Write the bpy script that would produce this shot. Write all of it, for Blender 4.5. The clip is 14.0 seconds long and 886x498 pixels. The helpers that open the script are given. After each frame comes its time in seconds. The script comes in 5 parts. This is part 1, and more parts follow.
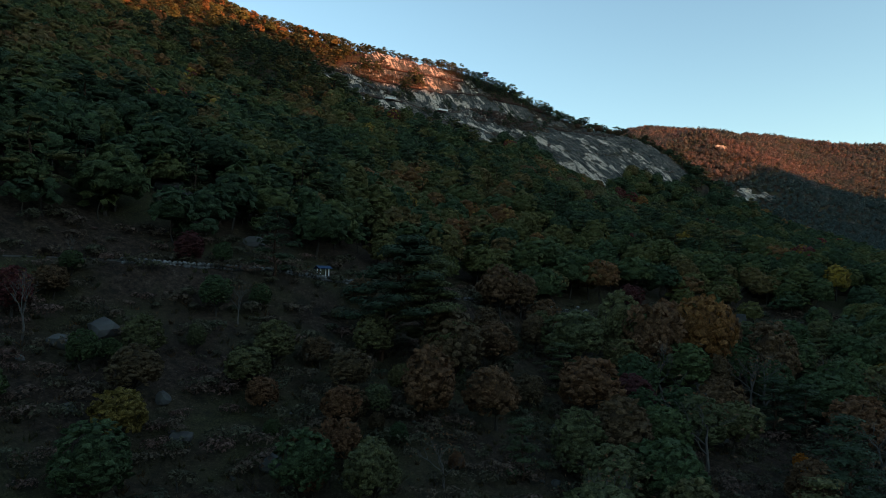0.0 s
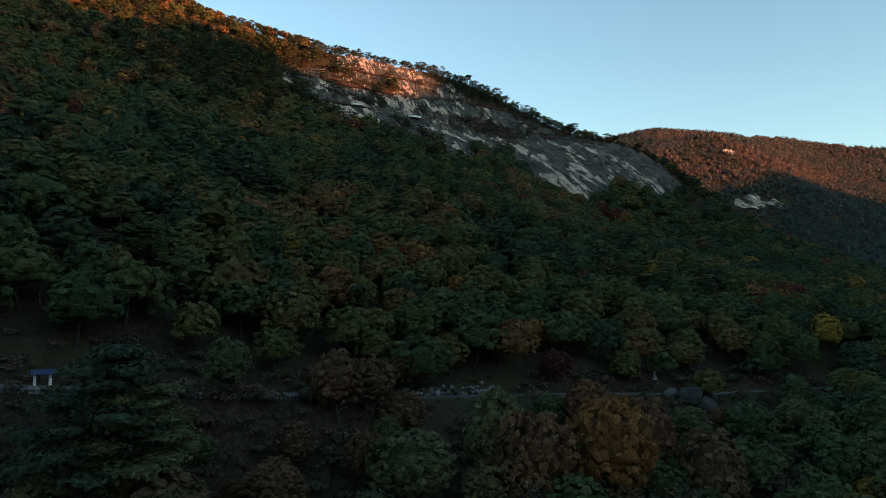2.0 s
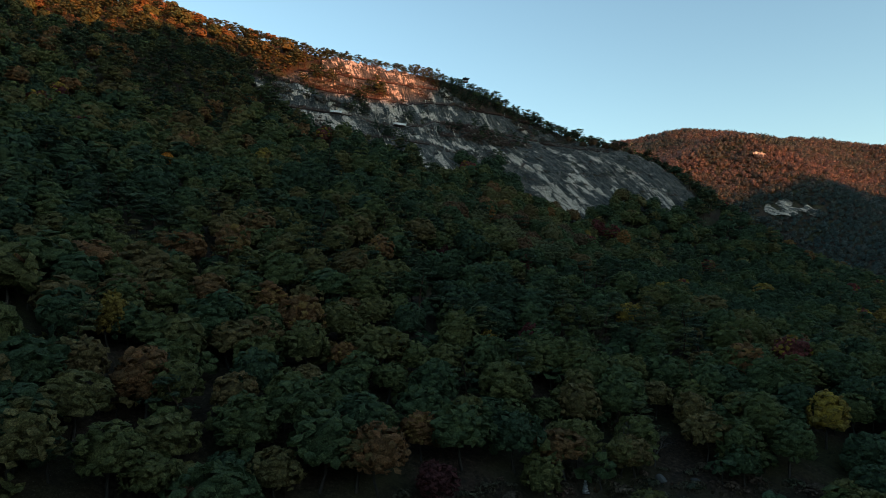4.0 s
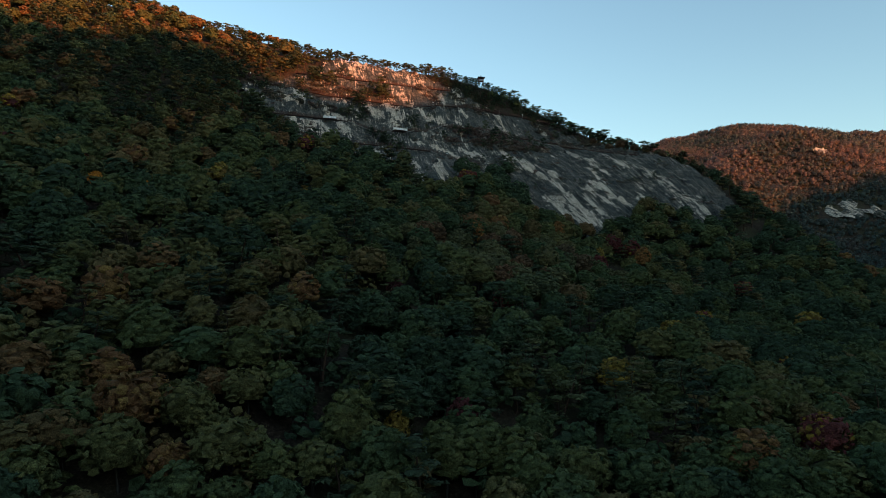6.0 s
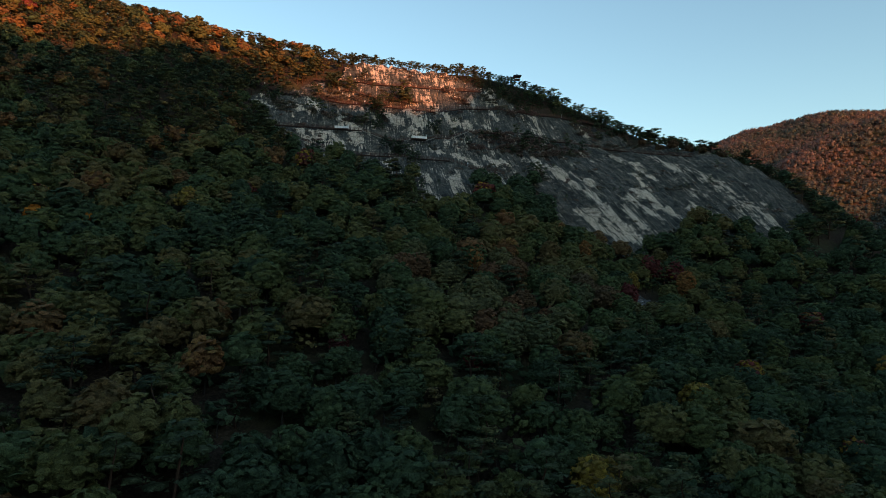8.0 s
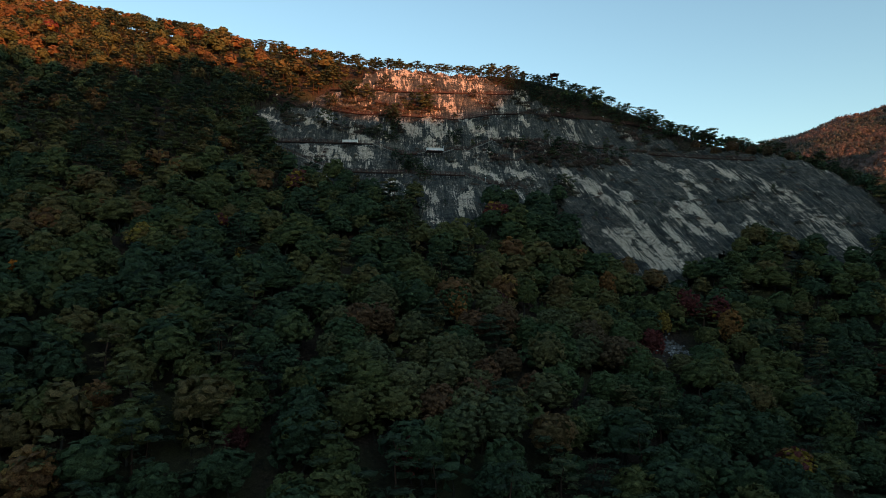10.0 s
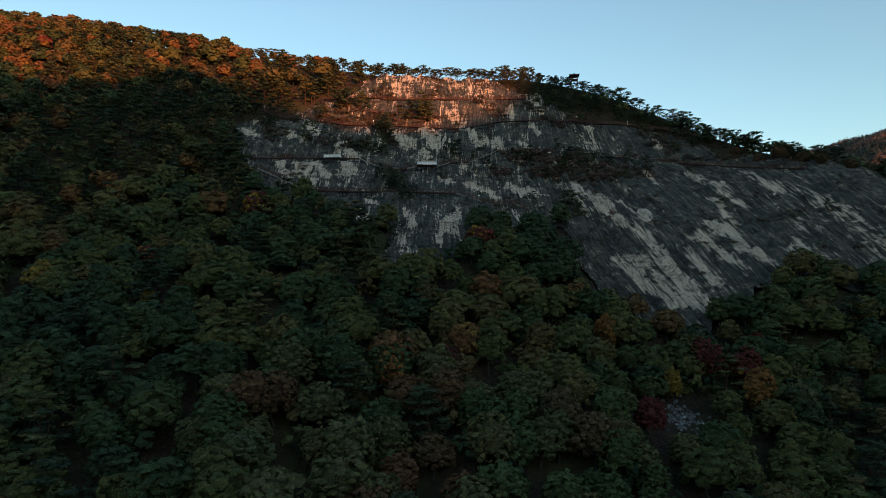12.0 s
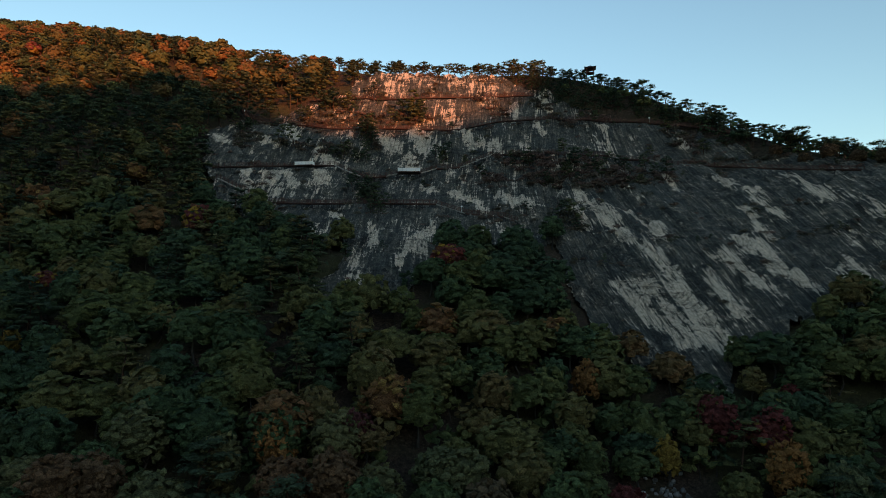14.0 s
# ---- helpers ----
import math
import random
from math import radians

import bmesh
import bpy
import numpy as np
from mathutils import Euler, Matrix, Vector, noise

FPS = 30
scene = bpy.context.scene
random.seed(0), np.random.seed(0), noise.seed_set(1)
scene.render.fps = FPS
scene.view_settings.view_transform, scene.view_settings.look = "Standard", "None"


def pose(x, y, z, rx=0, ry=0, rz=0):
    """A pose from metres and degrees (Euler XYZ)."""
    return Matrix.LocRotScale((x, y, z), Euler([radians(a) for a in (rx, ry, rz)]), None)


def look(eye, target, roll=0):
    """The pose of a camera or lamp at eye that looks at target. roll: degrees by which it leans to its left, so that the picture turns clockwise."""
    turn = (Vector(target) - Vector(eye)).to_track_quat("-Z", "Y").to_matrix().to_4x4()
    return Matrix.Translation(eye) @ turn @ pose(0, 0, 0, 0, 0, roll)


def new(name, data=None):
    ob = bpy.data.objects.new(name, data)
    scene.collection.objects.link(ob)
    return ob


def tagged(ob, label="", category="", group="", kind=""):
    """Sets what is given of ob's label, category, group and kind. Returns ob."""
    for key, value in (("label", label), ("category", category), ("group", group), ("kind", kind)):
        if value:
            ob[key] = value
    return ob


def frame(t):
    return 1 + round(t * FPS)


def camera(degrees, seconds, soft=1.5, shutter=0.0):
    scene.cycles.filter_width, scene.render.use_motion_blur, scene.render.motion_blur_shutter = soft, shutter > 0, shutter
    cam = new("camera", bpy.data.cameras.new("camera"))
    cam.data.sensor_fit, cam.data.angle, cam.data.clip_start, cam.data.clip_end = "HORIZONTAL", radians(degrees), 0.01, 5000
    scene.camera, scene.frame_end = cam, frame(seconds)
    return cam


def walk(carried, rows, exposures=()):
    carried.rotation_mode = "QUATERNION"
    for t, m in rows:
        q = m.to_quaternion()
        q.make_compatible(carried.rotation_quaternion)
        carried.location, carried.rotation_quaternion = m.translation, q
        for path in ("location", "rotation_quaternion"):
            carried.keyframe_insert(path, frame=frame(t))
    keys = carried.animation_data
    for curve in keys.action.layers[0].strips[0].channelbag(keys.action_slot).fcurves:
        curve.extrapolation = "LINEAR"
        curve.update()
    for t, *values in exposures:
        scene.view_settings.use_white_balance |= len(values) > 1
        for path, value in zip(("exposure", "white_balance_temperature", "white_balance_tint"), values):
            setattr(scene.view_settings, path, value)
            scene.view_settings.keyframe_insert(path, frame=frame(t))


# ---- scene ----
cam = camera(68.0, 14.0, soft=0.55)
PATH = [
    (0, 0.24, 0.47, 60.79, 0.23, 4.42, -0.26),
    (0.5, 7.14, 8.44, 64.23, 0.71, 4.39, -0.26),
    (1, 13.46, 16.13, 67.24, 0.89, 4.41, -0.19),
    (1.5, 19.70, 23.62, 70.27, 1.09, 4.45, -0.10),
    (2, 26.05, 31.10, 73.48, 1.43, 4.47, 0.01),
    (2.5, 32.52, 38.72, 76.81, 1.94, 4.47, 0.12),
    (3, 39.03, 46.61, 80.19, 2.60, 4.47, 0.22),
    (3.75, 48.66, 59.08, 85.09, 3.81, 4.46, 0.33),
    (4.5, 57.86, 72.28, 89.66, 5.25, 4.45, 0.39),
    (5.5, 69.23, 90.61, 95.33, 7.57, 4.45, 0.36),
    (6, 74.54, 99.87, 98.14, 8.94, 4.44, 0.31),
    (6.5, 79.64, 109.09, 101.04, 10.44, 4.43, 0.24),
    (7, 84.55, 118.23, 104.08, 12.07, 4.40, 0.15),
    (7.5, 89.29, 127.29, 107.29, 13.81, 4.35, 0.05),
    (8, 93.86, 136.31, 110.67, 15.61, 4.29, -0.05),
    (8.75, 100.34, 149.92, 115.92, 18.32, 4.17, -0.19),
    (9.5, 106.23, 163.92, 121.10, 20.88, 4.08, -0.31),
    (10.5, 112.82, 183.67, 127.32, 23.86, 4.12, -0.41),
    (11, 115.47, 194.06, 129.94, 25.17, 4.24, -0.43),
    (11.5, 117.68, 204.71, 132.23, 26.38, 4.46, -0.43),
    (12, 119.49, 215.48, 134.22, 27.56, 4.75, -0.40),
    (12.5, 120.95, 226.15, 136.00, 28.74, 5.09, -0.37),
    (13, 122.17, 236.48, 137.70, 29.96, 5.40, -0.32),
    (13.5, 123.24, 246.26, 139.37, 31.14, 5.54, -0.28),
    (14, 124.19, 255.38, 140.94, 32.13, 5.33, -0.26),
]
# seconds, x, y, z, then the heading, the tilt up and the lean, in degrees
walk(cam, [(t, pose(x, y, z, 90 + tilt, 0, turn) @ pose(0, 0, 0, 0, 0, lean)) for t, x, y, z, turn, tilt, lean in PATH],
     exposures=[(0, 1.79, 6500, 2), (3, 1.70, 6500, 2), (8, 1.58, 6500, 2), (14, 1.39, 6500, 2)])

# ---- world, sun ----
SUN_TURN, SUN_HEIGHT = 125.0, 6.0  # degrees: compass bearing from +y, and height over the horizon
world = bpy.data.worlds.new("world")
scene.world = world
world.use_nodes = True
sky = world.node_tree.nodes.new("ShaderNodeTexSky")
sky.sky_type, sky.sun_disc = "NISHITA", False
sky.sun_elevation, sky.sun_rotation = radians(SUN_HEIGHT), radians(SUN_TURN)
sky.altitude, sky.air_density, sky.dust_density, sky.ozone_density = 300, 1.0, 0.6, 1.35
backdrop = world.node_tree.nodes["Background"]
world.node_tree.links.new(sky.outputs[0], backdrop.inputs[0])
backdrop.inputs[1].default_value = 0.13
sun = new("sun", bpy.data.lights.new("sun", "SUN"))
sun.data.energy, sun.data.angle, sun.data.color = 3.15, radians(0.5), (1.0, 0.32, 0.115)
bearing, height = radians(SUN_TURN), radians(SUN_HEIGHT)
sun.matrix_world = look((0, 0, 0), (-math.sin(bearing) * math.cos(height), -math.cos(bearing) * math.cos(height), -math.sin(height)))


# ---- materials ----
class Nodes:
    """A material under construction."""

    def __init__(self, name, rough=0.8, gloss=0.3):
        self.material = bpy.data.materials.new(name)
        self.material.use_nodes = True
        self.tree = self.material.node_tree
        self.shader = self.tree.nodes["Principled BSDF"]
        self.shader.inputs["Roughness"].default_value = rough
        self.shader.inputs["Specular IOR Level"].default_value = gloss

    def link(self, out, ob, socket):
        self.tree.links.new(out, ob.inputs[socket])

    def coords(self, scale=(1, 1, 1), turn=0.0):
        place = self.tree.nodes.new("ShaderNodeTexCoord")
        first = self.tree.nodes.new("ShaderNodeMapping")
        first.inputs["Rotation"].default_value = (0, 0, radians(turn))
        second = self.tree.nodes.new("ShaderNodeMapping")
        second.inputs["Scale"].default_value = scale
        self.link(place.outputs["Object"], first, 0)
        self.link(first.outputs[0], second, 0)
        return second.outputs[0]

    def noise(self, coords, scale, detail=4, rough=0.55, warp=0.0):
        n = self.tree.nodes.new("ShaderNodeTexNoise")
        n.inputs["Scale"].default_value, n.inputs["Detail"].default_value = scale, detail
        n.inputs["Roughness"].default_value, n.inputs["Distortion"].default_value = rough, warp
        self.link(coords, n, "Vector")
        return n.outputs[0]

    def ramp(self, value, stops):
        r = self.tree.nodes.new("ShaderNodeValToRGB")
        while len(r.color_ramp.elements) < len(stops):
            r.color_ramp.elements.new(0.5)
        for e, (at, colour) in zip(r.color_ramp.elements, stops):
            e.position, e.color = at, (*colour, 1) if len(colour) == 3 else colour
        self.link(value, r, 0)
        return r.outputs[0]

    def mix(self, factor, a, b, mode="MIX"):
        m = self.tree.nodes.new("ShaderNodeMix")
        m.data_type, m.blend_type = "RGBA", mode
        for socket, value in ((m.inputs[0], factor), (m.inputs[6], a), (m.inputs[7], b)):
            if isinstance(value, (int, float)):
                socket.default_value = value
            elif isinstance(value, tuple):
                socket.default_value = (*value, 1)
            else:
                self.tree.links.new(value, socket)
        return m.outputs[2]

    def sum(self, a, b, how="ADD"):
        m = self.tree.nodes.new("ShaderNodeMath")
        m.operation = how
        for socket, value in zip(m.inputs, (a, b)):
            if isinstance(value, (int, float)):
                socket.default_value = value
            else:
                self.tree.links.new(value, socket)
        return m.outputs[0]

    def cells(self, coords, scale):
        """Distance to the middle of each cell and a random number for each cell."""
        v = self.tree.nodes.new("ShaderNodeTexVoronoi")
        v.inputs["Scale"].default_value = scale
        self.link(coords, v, "Vector")
        split = self.tree.nodes.new("ShaderNodeSeparateColor")
        self.link(v.outputs["Color"], split, 0)
        return v.outputs["Distance"], split.outputs[0]

    def random(self):
        return self.tree.nodes.new("ShaderNodeObjectInfo").outputs["Random"]

    def island(self):
        return self.tree.nodes.new("ShaderNodeNewGeometry").outputs["Random Per Island"]

    def attribute(self, name):
        a = self.tree.nodes.new("ShaderNodeAttribute")
        a.attribute_name = name
        return a.outputs["Fac"]

    def done(self, colour, bump=None, strength=0.4, distance=0.1):
        self.link(colour, self.shader, "Base Color")
        if bump is not None:
            b = self.tree.nodes.new("ShaderNodeBump")
            b.inputs["Strength"].default_value, b.inputs["Distance"].default_value = strength, distance
            self.link(bump, b, "Height")
            self.link(b.outputs[0], self.shader, "Normal")
        return self.material


def grey(v):
    return (v, v, v)


def rock_material():
    """Weathered granite: dark lichen and water stain, pale where slabs have come away and towards the top, streaked
    down the dip, cracked.
    """
    n = Nodes("granite", 0.85, 0.3)
    plain = n.coords()

    def flow(across, down):
        a = n.tree.nodes.new("ShaderNodeAttribute")
        a.attribute_name = "fall"
        m = n.tree.nodes.new("ShaderNodeMapping")
        m.inputs["Scale"].default_value = (across, down, down)
        n.link(a.outputs["Vector"], m, 0)
        return m.outputs[0]

    def stretch(value, low=0.40, high=0.60):
        return n.ramp(value, [(low, grey(0)), (high, grey(1))])

    broad = stretch(n.noise(flow(1, 0.30), 0.13, 6, 0.62, 0.6))
    ragged = n.noise(flow(1, 0.16), 0.50, 9, 0.76, 0.9)
    hair = n.noise(flow(1, 0.085), 1.4, 8, 0.76, 0.6)
    lines = n.noise(flow(1, 0.07), 3.6, 6, 0.72, 0.5)
    ledges = n.noise(flow(0.22, 1), 0.55, 8, 0.72, 0.7)
    blotch = n.noise(plain, 0.20, 8, 0.70, 0.5)
    grain = n.noise(plain, 1.6, 7, 0.75)
    fissure = n.noise(flow(0.55, 0.5), 0.14, 6, 0.6, 1.2)
    cracks = n.ramp(fissure, [(0.485, grey(0)), (0.498, grey(1)), (0.502, grey(1)), (0.515, grey(0))])
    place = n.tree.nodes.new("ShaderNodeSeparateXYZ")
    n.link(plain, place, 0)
    # paler with height, from about 225 m up
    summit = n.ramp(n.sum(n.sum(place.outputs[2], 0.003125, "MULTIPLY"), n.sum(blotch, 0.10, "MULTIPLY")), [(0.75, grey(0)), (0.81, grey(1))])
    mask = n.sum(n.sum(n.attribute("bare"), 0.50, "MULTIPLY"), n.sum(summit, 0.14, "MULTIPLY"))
    mask = n.sum(mask, n.sum(n.sum(broad, 0.22, "MULTIPLY"), n.sum(stretch(ragged, 0.36, 0.64), 0.40, "MULTIPLY")))
    mask = n.sum(mask, n.sum(n.sum(stretch(hair, 0.36, 0.64), 0.26, "MULTIPLY"), n.sum(stretch(ledges), 0.18, "MULTIPLY")))
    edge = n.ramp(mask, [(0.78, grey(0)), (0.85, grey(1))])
    stain = n.sum(n.sum(ragged, 0.35, "MULTIPLY"), n.sum(n.sum(hair, 0.25, "MULTIPLY"), n.sum(n.sum(ledges, 0.2, "MULTIPLY"), n.sum(grain, 0.2, "MULTIPLY"))))
    dark = n.ramp(stain, [(0.41, (0.014, 0.017, 0.017)), (0.48, (0.032, 0.036, 0.034)), (0.53, (0.072, 0.071, 0.063)), (0.60, (0.22, 0.195, 0.16))])
    dark = n.mix(1.0, dark, n.ramp(lines, [(0.36, grey(0.62)), (0.62, grey(1.45))]), "MULTIPLY")
    dark = n.mix(1.0, dark, n.ramp(grain, [(0.36, grey(0.72)), (0.64, grey(1.3))]), "MULTIPLY")
    dark = n.mix(stretch(blotch), dark, n.mix(1.0, dark, (1.8, 1.62, 1.42), "MULTIPLY"))
    pale = n.mix(stretch(grain), (0.46, 0.375, 0.29), (0.82, 0.68, 0.53))
    pale = n.mix(n.ramp(hair, [(0.36, grey(0.8)), (0.46, grey(0))]), pale, (0.050, 0.047, 0.042))
    pale = n.mix(n.ramp(lines, [(0.38, grey(0.6)), (0.48, grey(0))]), pale, (0.085, 0.078, 0.068))
    pale = n.mix(n.ramp(ledges, [(0.34, grey(0.35)), (0.42, grey(0))]), pale, (0.075, 0.068, 0.056))
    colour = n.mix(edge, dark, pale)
    colour = n.mix(n.sum(cracks, 0.75, "MULTIPLY"), colour, (0.016, 0.017, 0.017))
    relief = n.sum(n.sum(ragged, 1.6, "MULTIPLY"), n.sum(n.sum(grain, 0.5, "MULTIPLY"), n.sum(hair, 1.0, "MULTIPLY")))
    relief = n.sum(relief, n.sum(n.sum(ledges, 1.2, "MULTIPLY"), n.sum(cracks, -0.8, "MULTIPLY")))
    return n.done(colour, relief, 0.9, 1.0)


def stone_material(name="fieldstone", light=1.0):
    n = Nodes(name, 0.9, 0.3)
    plain = n.coords()
    big, small = n.noise(plain, 0.6, 5), n.noise(plain, 4.0, 6, 0.65)
    colour = n.ramp(n.sum(n.sum(big, 0.6, "MULTIPLY"), n.sum(n.random(), 0.35, "MULTIPLY")), [(0.25, grey(0.022 * light)), (0.5, grey(0.055 * light)), (0.75, grey(0.11 * light))])
    colour = n.mix(n.ramp(small, [(0.45, grey(0)), (0.7, grey(0.7))]), colour, (0.06, 0.065, 0.05))
    return n.done(colour, n.sum(big, small), 0.6, 0.15)


def ground_material():
    """Leaf litter, dry grass and bare earth."""
    n = Nodes("forest_floor", 0.95, 0.1)
    plain = n.coords()
    big, mid, small = n.noise(plain, 0.05, 5, 0.6), n.noise(plain, 0.5, 6, 0.65), n.noise(plain, 5.0, 5, 0.7)
    leaves = n.noise(plain, 1.7, 7, 0.75)
    litter = n.ramp(leaves, [(0.34, (0.014, 0.010, 0.008)), (0.48, (0.038, 0.027, 0.020)), (0.58, (0.066, 0.046, 0.032)), (0.70, (0.13, 0.097, 0.071))])
    grass = n.ramp(small, [(0.35, (0.014, 0.018, 0.009)), (0.62, (0.07, 0.066, 0.030))])
    colour = n.mix(n.ramp(big, [(0.44, grey(0)), (0.62, grey(1))]), litter, grass)
    colour = n.mix(n.ramp(mid, [(0.35, grey(0.7)), (0.5, grey(0))]), colour, (0.016, 0.015, 0.012))
    colour = n.mix(n.ramp(small, [(0.64, grey(0)), (0.70, grey(1))]), colour, (0.17, 0.165, 0.155))
    return n.done(colour, n.sum(mid, small), 0.9, 0.4)


LEAF_STOPS = [
    (0.0, (0.029, 0.045, 0.022)), (0.16, (0.040, 0.059, 0.024)), (0.36, (0.061, 0.069, 0.022)), (0.52, (0.081, 0.074, 0.025)),
    (0.66, (0.092, 0.064, 0.025)), (0.78, (0.118, 0.058, 0.023)), (0.86, (0.140, 0.105, 0.024)), (0.93, (0.220, 0.150, 0.020)), (0.965, (0.070, 0.024, 0.020)), (1.0, (0.100, 0.026, 0.020)),
]


def leaf_material(name, stops, each=False, uneven=1.0):
    """Foliage whose hue goes by tree (the mesh's own tint, or the object) and varies by clump."""
    n = Nodes(name, 0.75, 0.12)
    tint = n.random() if each else n.attribute("tint")
    shift = n.sum(n.sum(n.island(), 0.5, "SUBTRACT"), 0.07, "MULTIPLY")
    colour = n.ramp(n.sum(tint, shift), stops)
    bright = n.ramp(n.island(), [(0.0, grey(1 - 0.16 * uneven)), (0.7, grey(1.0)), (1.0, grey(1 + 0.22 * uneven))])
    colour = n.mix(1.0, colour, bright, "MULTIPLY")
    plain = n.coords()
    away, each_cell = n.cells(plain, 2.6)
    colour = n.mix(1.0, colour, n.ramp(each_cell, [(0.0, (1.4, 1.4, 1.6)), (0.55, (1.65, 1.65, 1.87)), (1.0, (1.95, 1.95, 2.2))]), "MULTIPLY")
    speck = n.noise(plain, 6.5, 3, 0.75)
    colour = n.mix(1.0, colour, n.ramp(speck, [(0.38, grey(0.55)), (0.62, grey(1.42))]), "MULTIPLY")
    material = n.done(colour, n.sum(n.sum(away, -1.0, "MULTIPLY"), n.sum(speck, 0.4, "MULTIPLY")), 0.9, 0.3)
    glow = n.tree.nodes.new("ShaderNodeBsdfTranslucent")
    blend = n.tree.nodes.new("ShaderNodeMixShader")
    blend.inputs[0].default_value = 0.35
    n.link(colour, glow, "Color")
    n.link(n.shader.outputs[0], blend, 1)
    n.link(glow.outputs[0], blend, 2)
    n.link(blend.outputs[0], n.tree.nodes["Material Output"], "Surface")
    return material


def bark_material(name, dark, light):
    n = Nodes(name, 0.9, 0.15)
    long = n.noise(n.coords((4, 4, 0.6)), 2.0, 5, 0.65)
    return n.done(n.ramp(long, [(0.3, dark), (0.7, light)]), long, 0.6, 0.05)


def board_material(name, dark, light):
    n = Nodes(name, 0.7, 0.25)
    grain = n.noise(n.coords((1, 1, 3)), 2.0, 5, 0.6)
    colour = n.ramp(n.sum(n.sum(grain, 0.7, "MULTIPLY"), n.sum(n.random(), 0.3, "MULTIPLY")), [(0.25, dark), (0.75, light)])
    return n.done(colour, grain, 0.3, 0.02)


GRANITE, STONE, LITTER = rock_material(), stone_material(), ground_material()
WALL_STONE = stone_material("wall_stone", 2.1)
PALE_STONE = stone_material("pale_broken_stone", 3.6)
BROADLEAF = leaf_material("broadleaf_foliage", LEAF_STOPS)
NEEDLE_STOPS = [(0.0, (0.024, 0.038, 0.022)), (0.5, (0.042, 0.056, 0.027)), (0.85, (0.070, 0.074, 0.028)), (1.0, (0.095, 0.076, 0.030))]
# greyer and bluer than the near leaves: distance haze put into the colour
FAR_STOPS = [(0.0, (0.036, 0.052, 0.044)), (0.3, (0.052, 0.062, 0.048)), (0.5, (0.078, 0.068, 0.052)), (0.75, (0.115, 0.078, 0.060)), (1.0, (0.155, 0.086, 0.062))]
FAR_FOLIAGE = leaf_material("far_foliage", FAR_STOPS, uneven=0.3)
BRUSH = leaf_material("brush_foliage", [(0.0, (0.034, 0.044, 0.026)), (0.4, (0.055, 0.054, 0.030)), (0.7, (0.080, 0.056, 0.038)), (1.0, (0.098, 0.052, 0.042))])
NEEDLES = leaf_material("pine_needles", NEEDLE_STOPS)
BARK = bark_material("oak_bark", (0.02, 0.018, 0.015), (0.065, 0.058, 0.05))
PINE_BARK = bark_material("pine_bark", (0.028, 0.017, 0.012), (0.08, 0.046, 0.03))
PALE_BARK = bark_material("pale_bark", (0.05, 0.047, 0.044), (0.13, 0.12, 0.11))
BOARDS = board_material("stained_boards", (0.040, 0.018, 0.013), (0.105, 0.045, 0.033))
STEEL = board_material("painted_steel", (0.018, 0.016, 0.016), (0.05, 0.040, 0.038))
TREAD = board_material("pale_treads", (0.20, 0.185, 0.16), (0.33, 0.31, 0.28))
WHITE = board_material("white_paint", (0.62, 0.62, 0.60), (0.80, 0.80, 0.78))
TILE = board_material("roof_tile", (0.022, 0.024, 0.028), (0.06, 0.062, 0.068))
RED_WOOD = board_material("red_painted_wood", (0.10, 0.028, 0.018), (0.20, 0.06, 0.035))
BLUE_ROOF = board_material("blue_sheet_roof", (0.012, 0.03, 0.07), (0.025, 0.055, 0.11))


# ---- building helpers ----
def mesh_of(name, verts, faces, materials, slots=None, tints=None, smooth=False, normals=None):
    """A mesh from arrays: faces is a list of (n, 3) or (n, 4) index arrays; slots and tints give each face's material and tint."""
    mesh = bpy.data.meshes.new(name)
    verts = np.asarray(verts, dtype=np.float32)
    faces = [np.asarray(f, dtype=np.int32) for f in faces if len(f)]
    loops = np.concatenate([f.ravel() for f in faces])
    sizes = np.concatenate([np.full(len(f), f.shape[1], np.int32) for f in faces])
    mesh.vertices.add(len(verts))
    mesh.vertices.foreach_set("co", verts.ravel())
    mesh.loops.add(len(loops))
    mesh.loops.foreach_set("vertex_index", loops)
    mesh.polygons.add(len(sizes))
    mesh.polygons.foreach_set("loop_start", np.concatenate([[0], np.cumsum(sizes)[:-1]]).astype(np.int32))
    for m in materials:
        mesh.materials.append(m)
    if slots is not None:
        mesh.polygons.foreach_set("material_index", np.asarray(slots, np.int32))
    mesh.polygons.foreach_set("use_smooth", np.full(len(sizes), smooth))
    if tints is not None:
        mesh.attributes.new("tint", "FLOAT", "FACE").data.foreach_set("value", np.asarray(tints, np.float32))
    if normals is not None:
        mesh.attributes.new("custom_normal", "FLOAT_VECTOR", "POINT").data.foreach_set("vector", np.asarray(normals, np.float32).ravel())
    mesh.update(calc_edges=True)
    return mesh


def part(name, bm, material, parent=None, label=""):
    """Links a bmesh as one mesh object under a thing or a part."""
    mesh = bpy.data.meshes.new(name)
    bm.to_mesh(mesh)
    bm.free()
    mesh.materials.append(material)
    ob = new(name, mesh)
    ob.parent = parent
    return tagged(ob, label)


def share(name, mesh, parent, m=None):
    """One more object on a mesh that others use too."""
    ob = new(name, mesh)
    ob.parent = parent
    if m is not None:
        ob.matrix_basis = m
    return ob


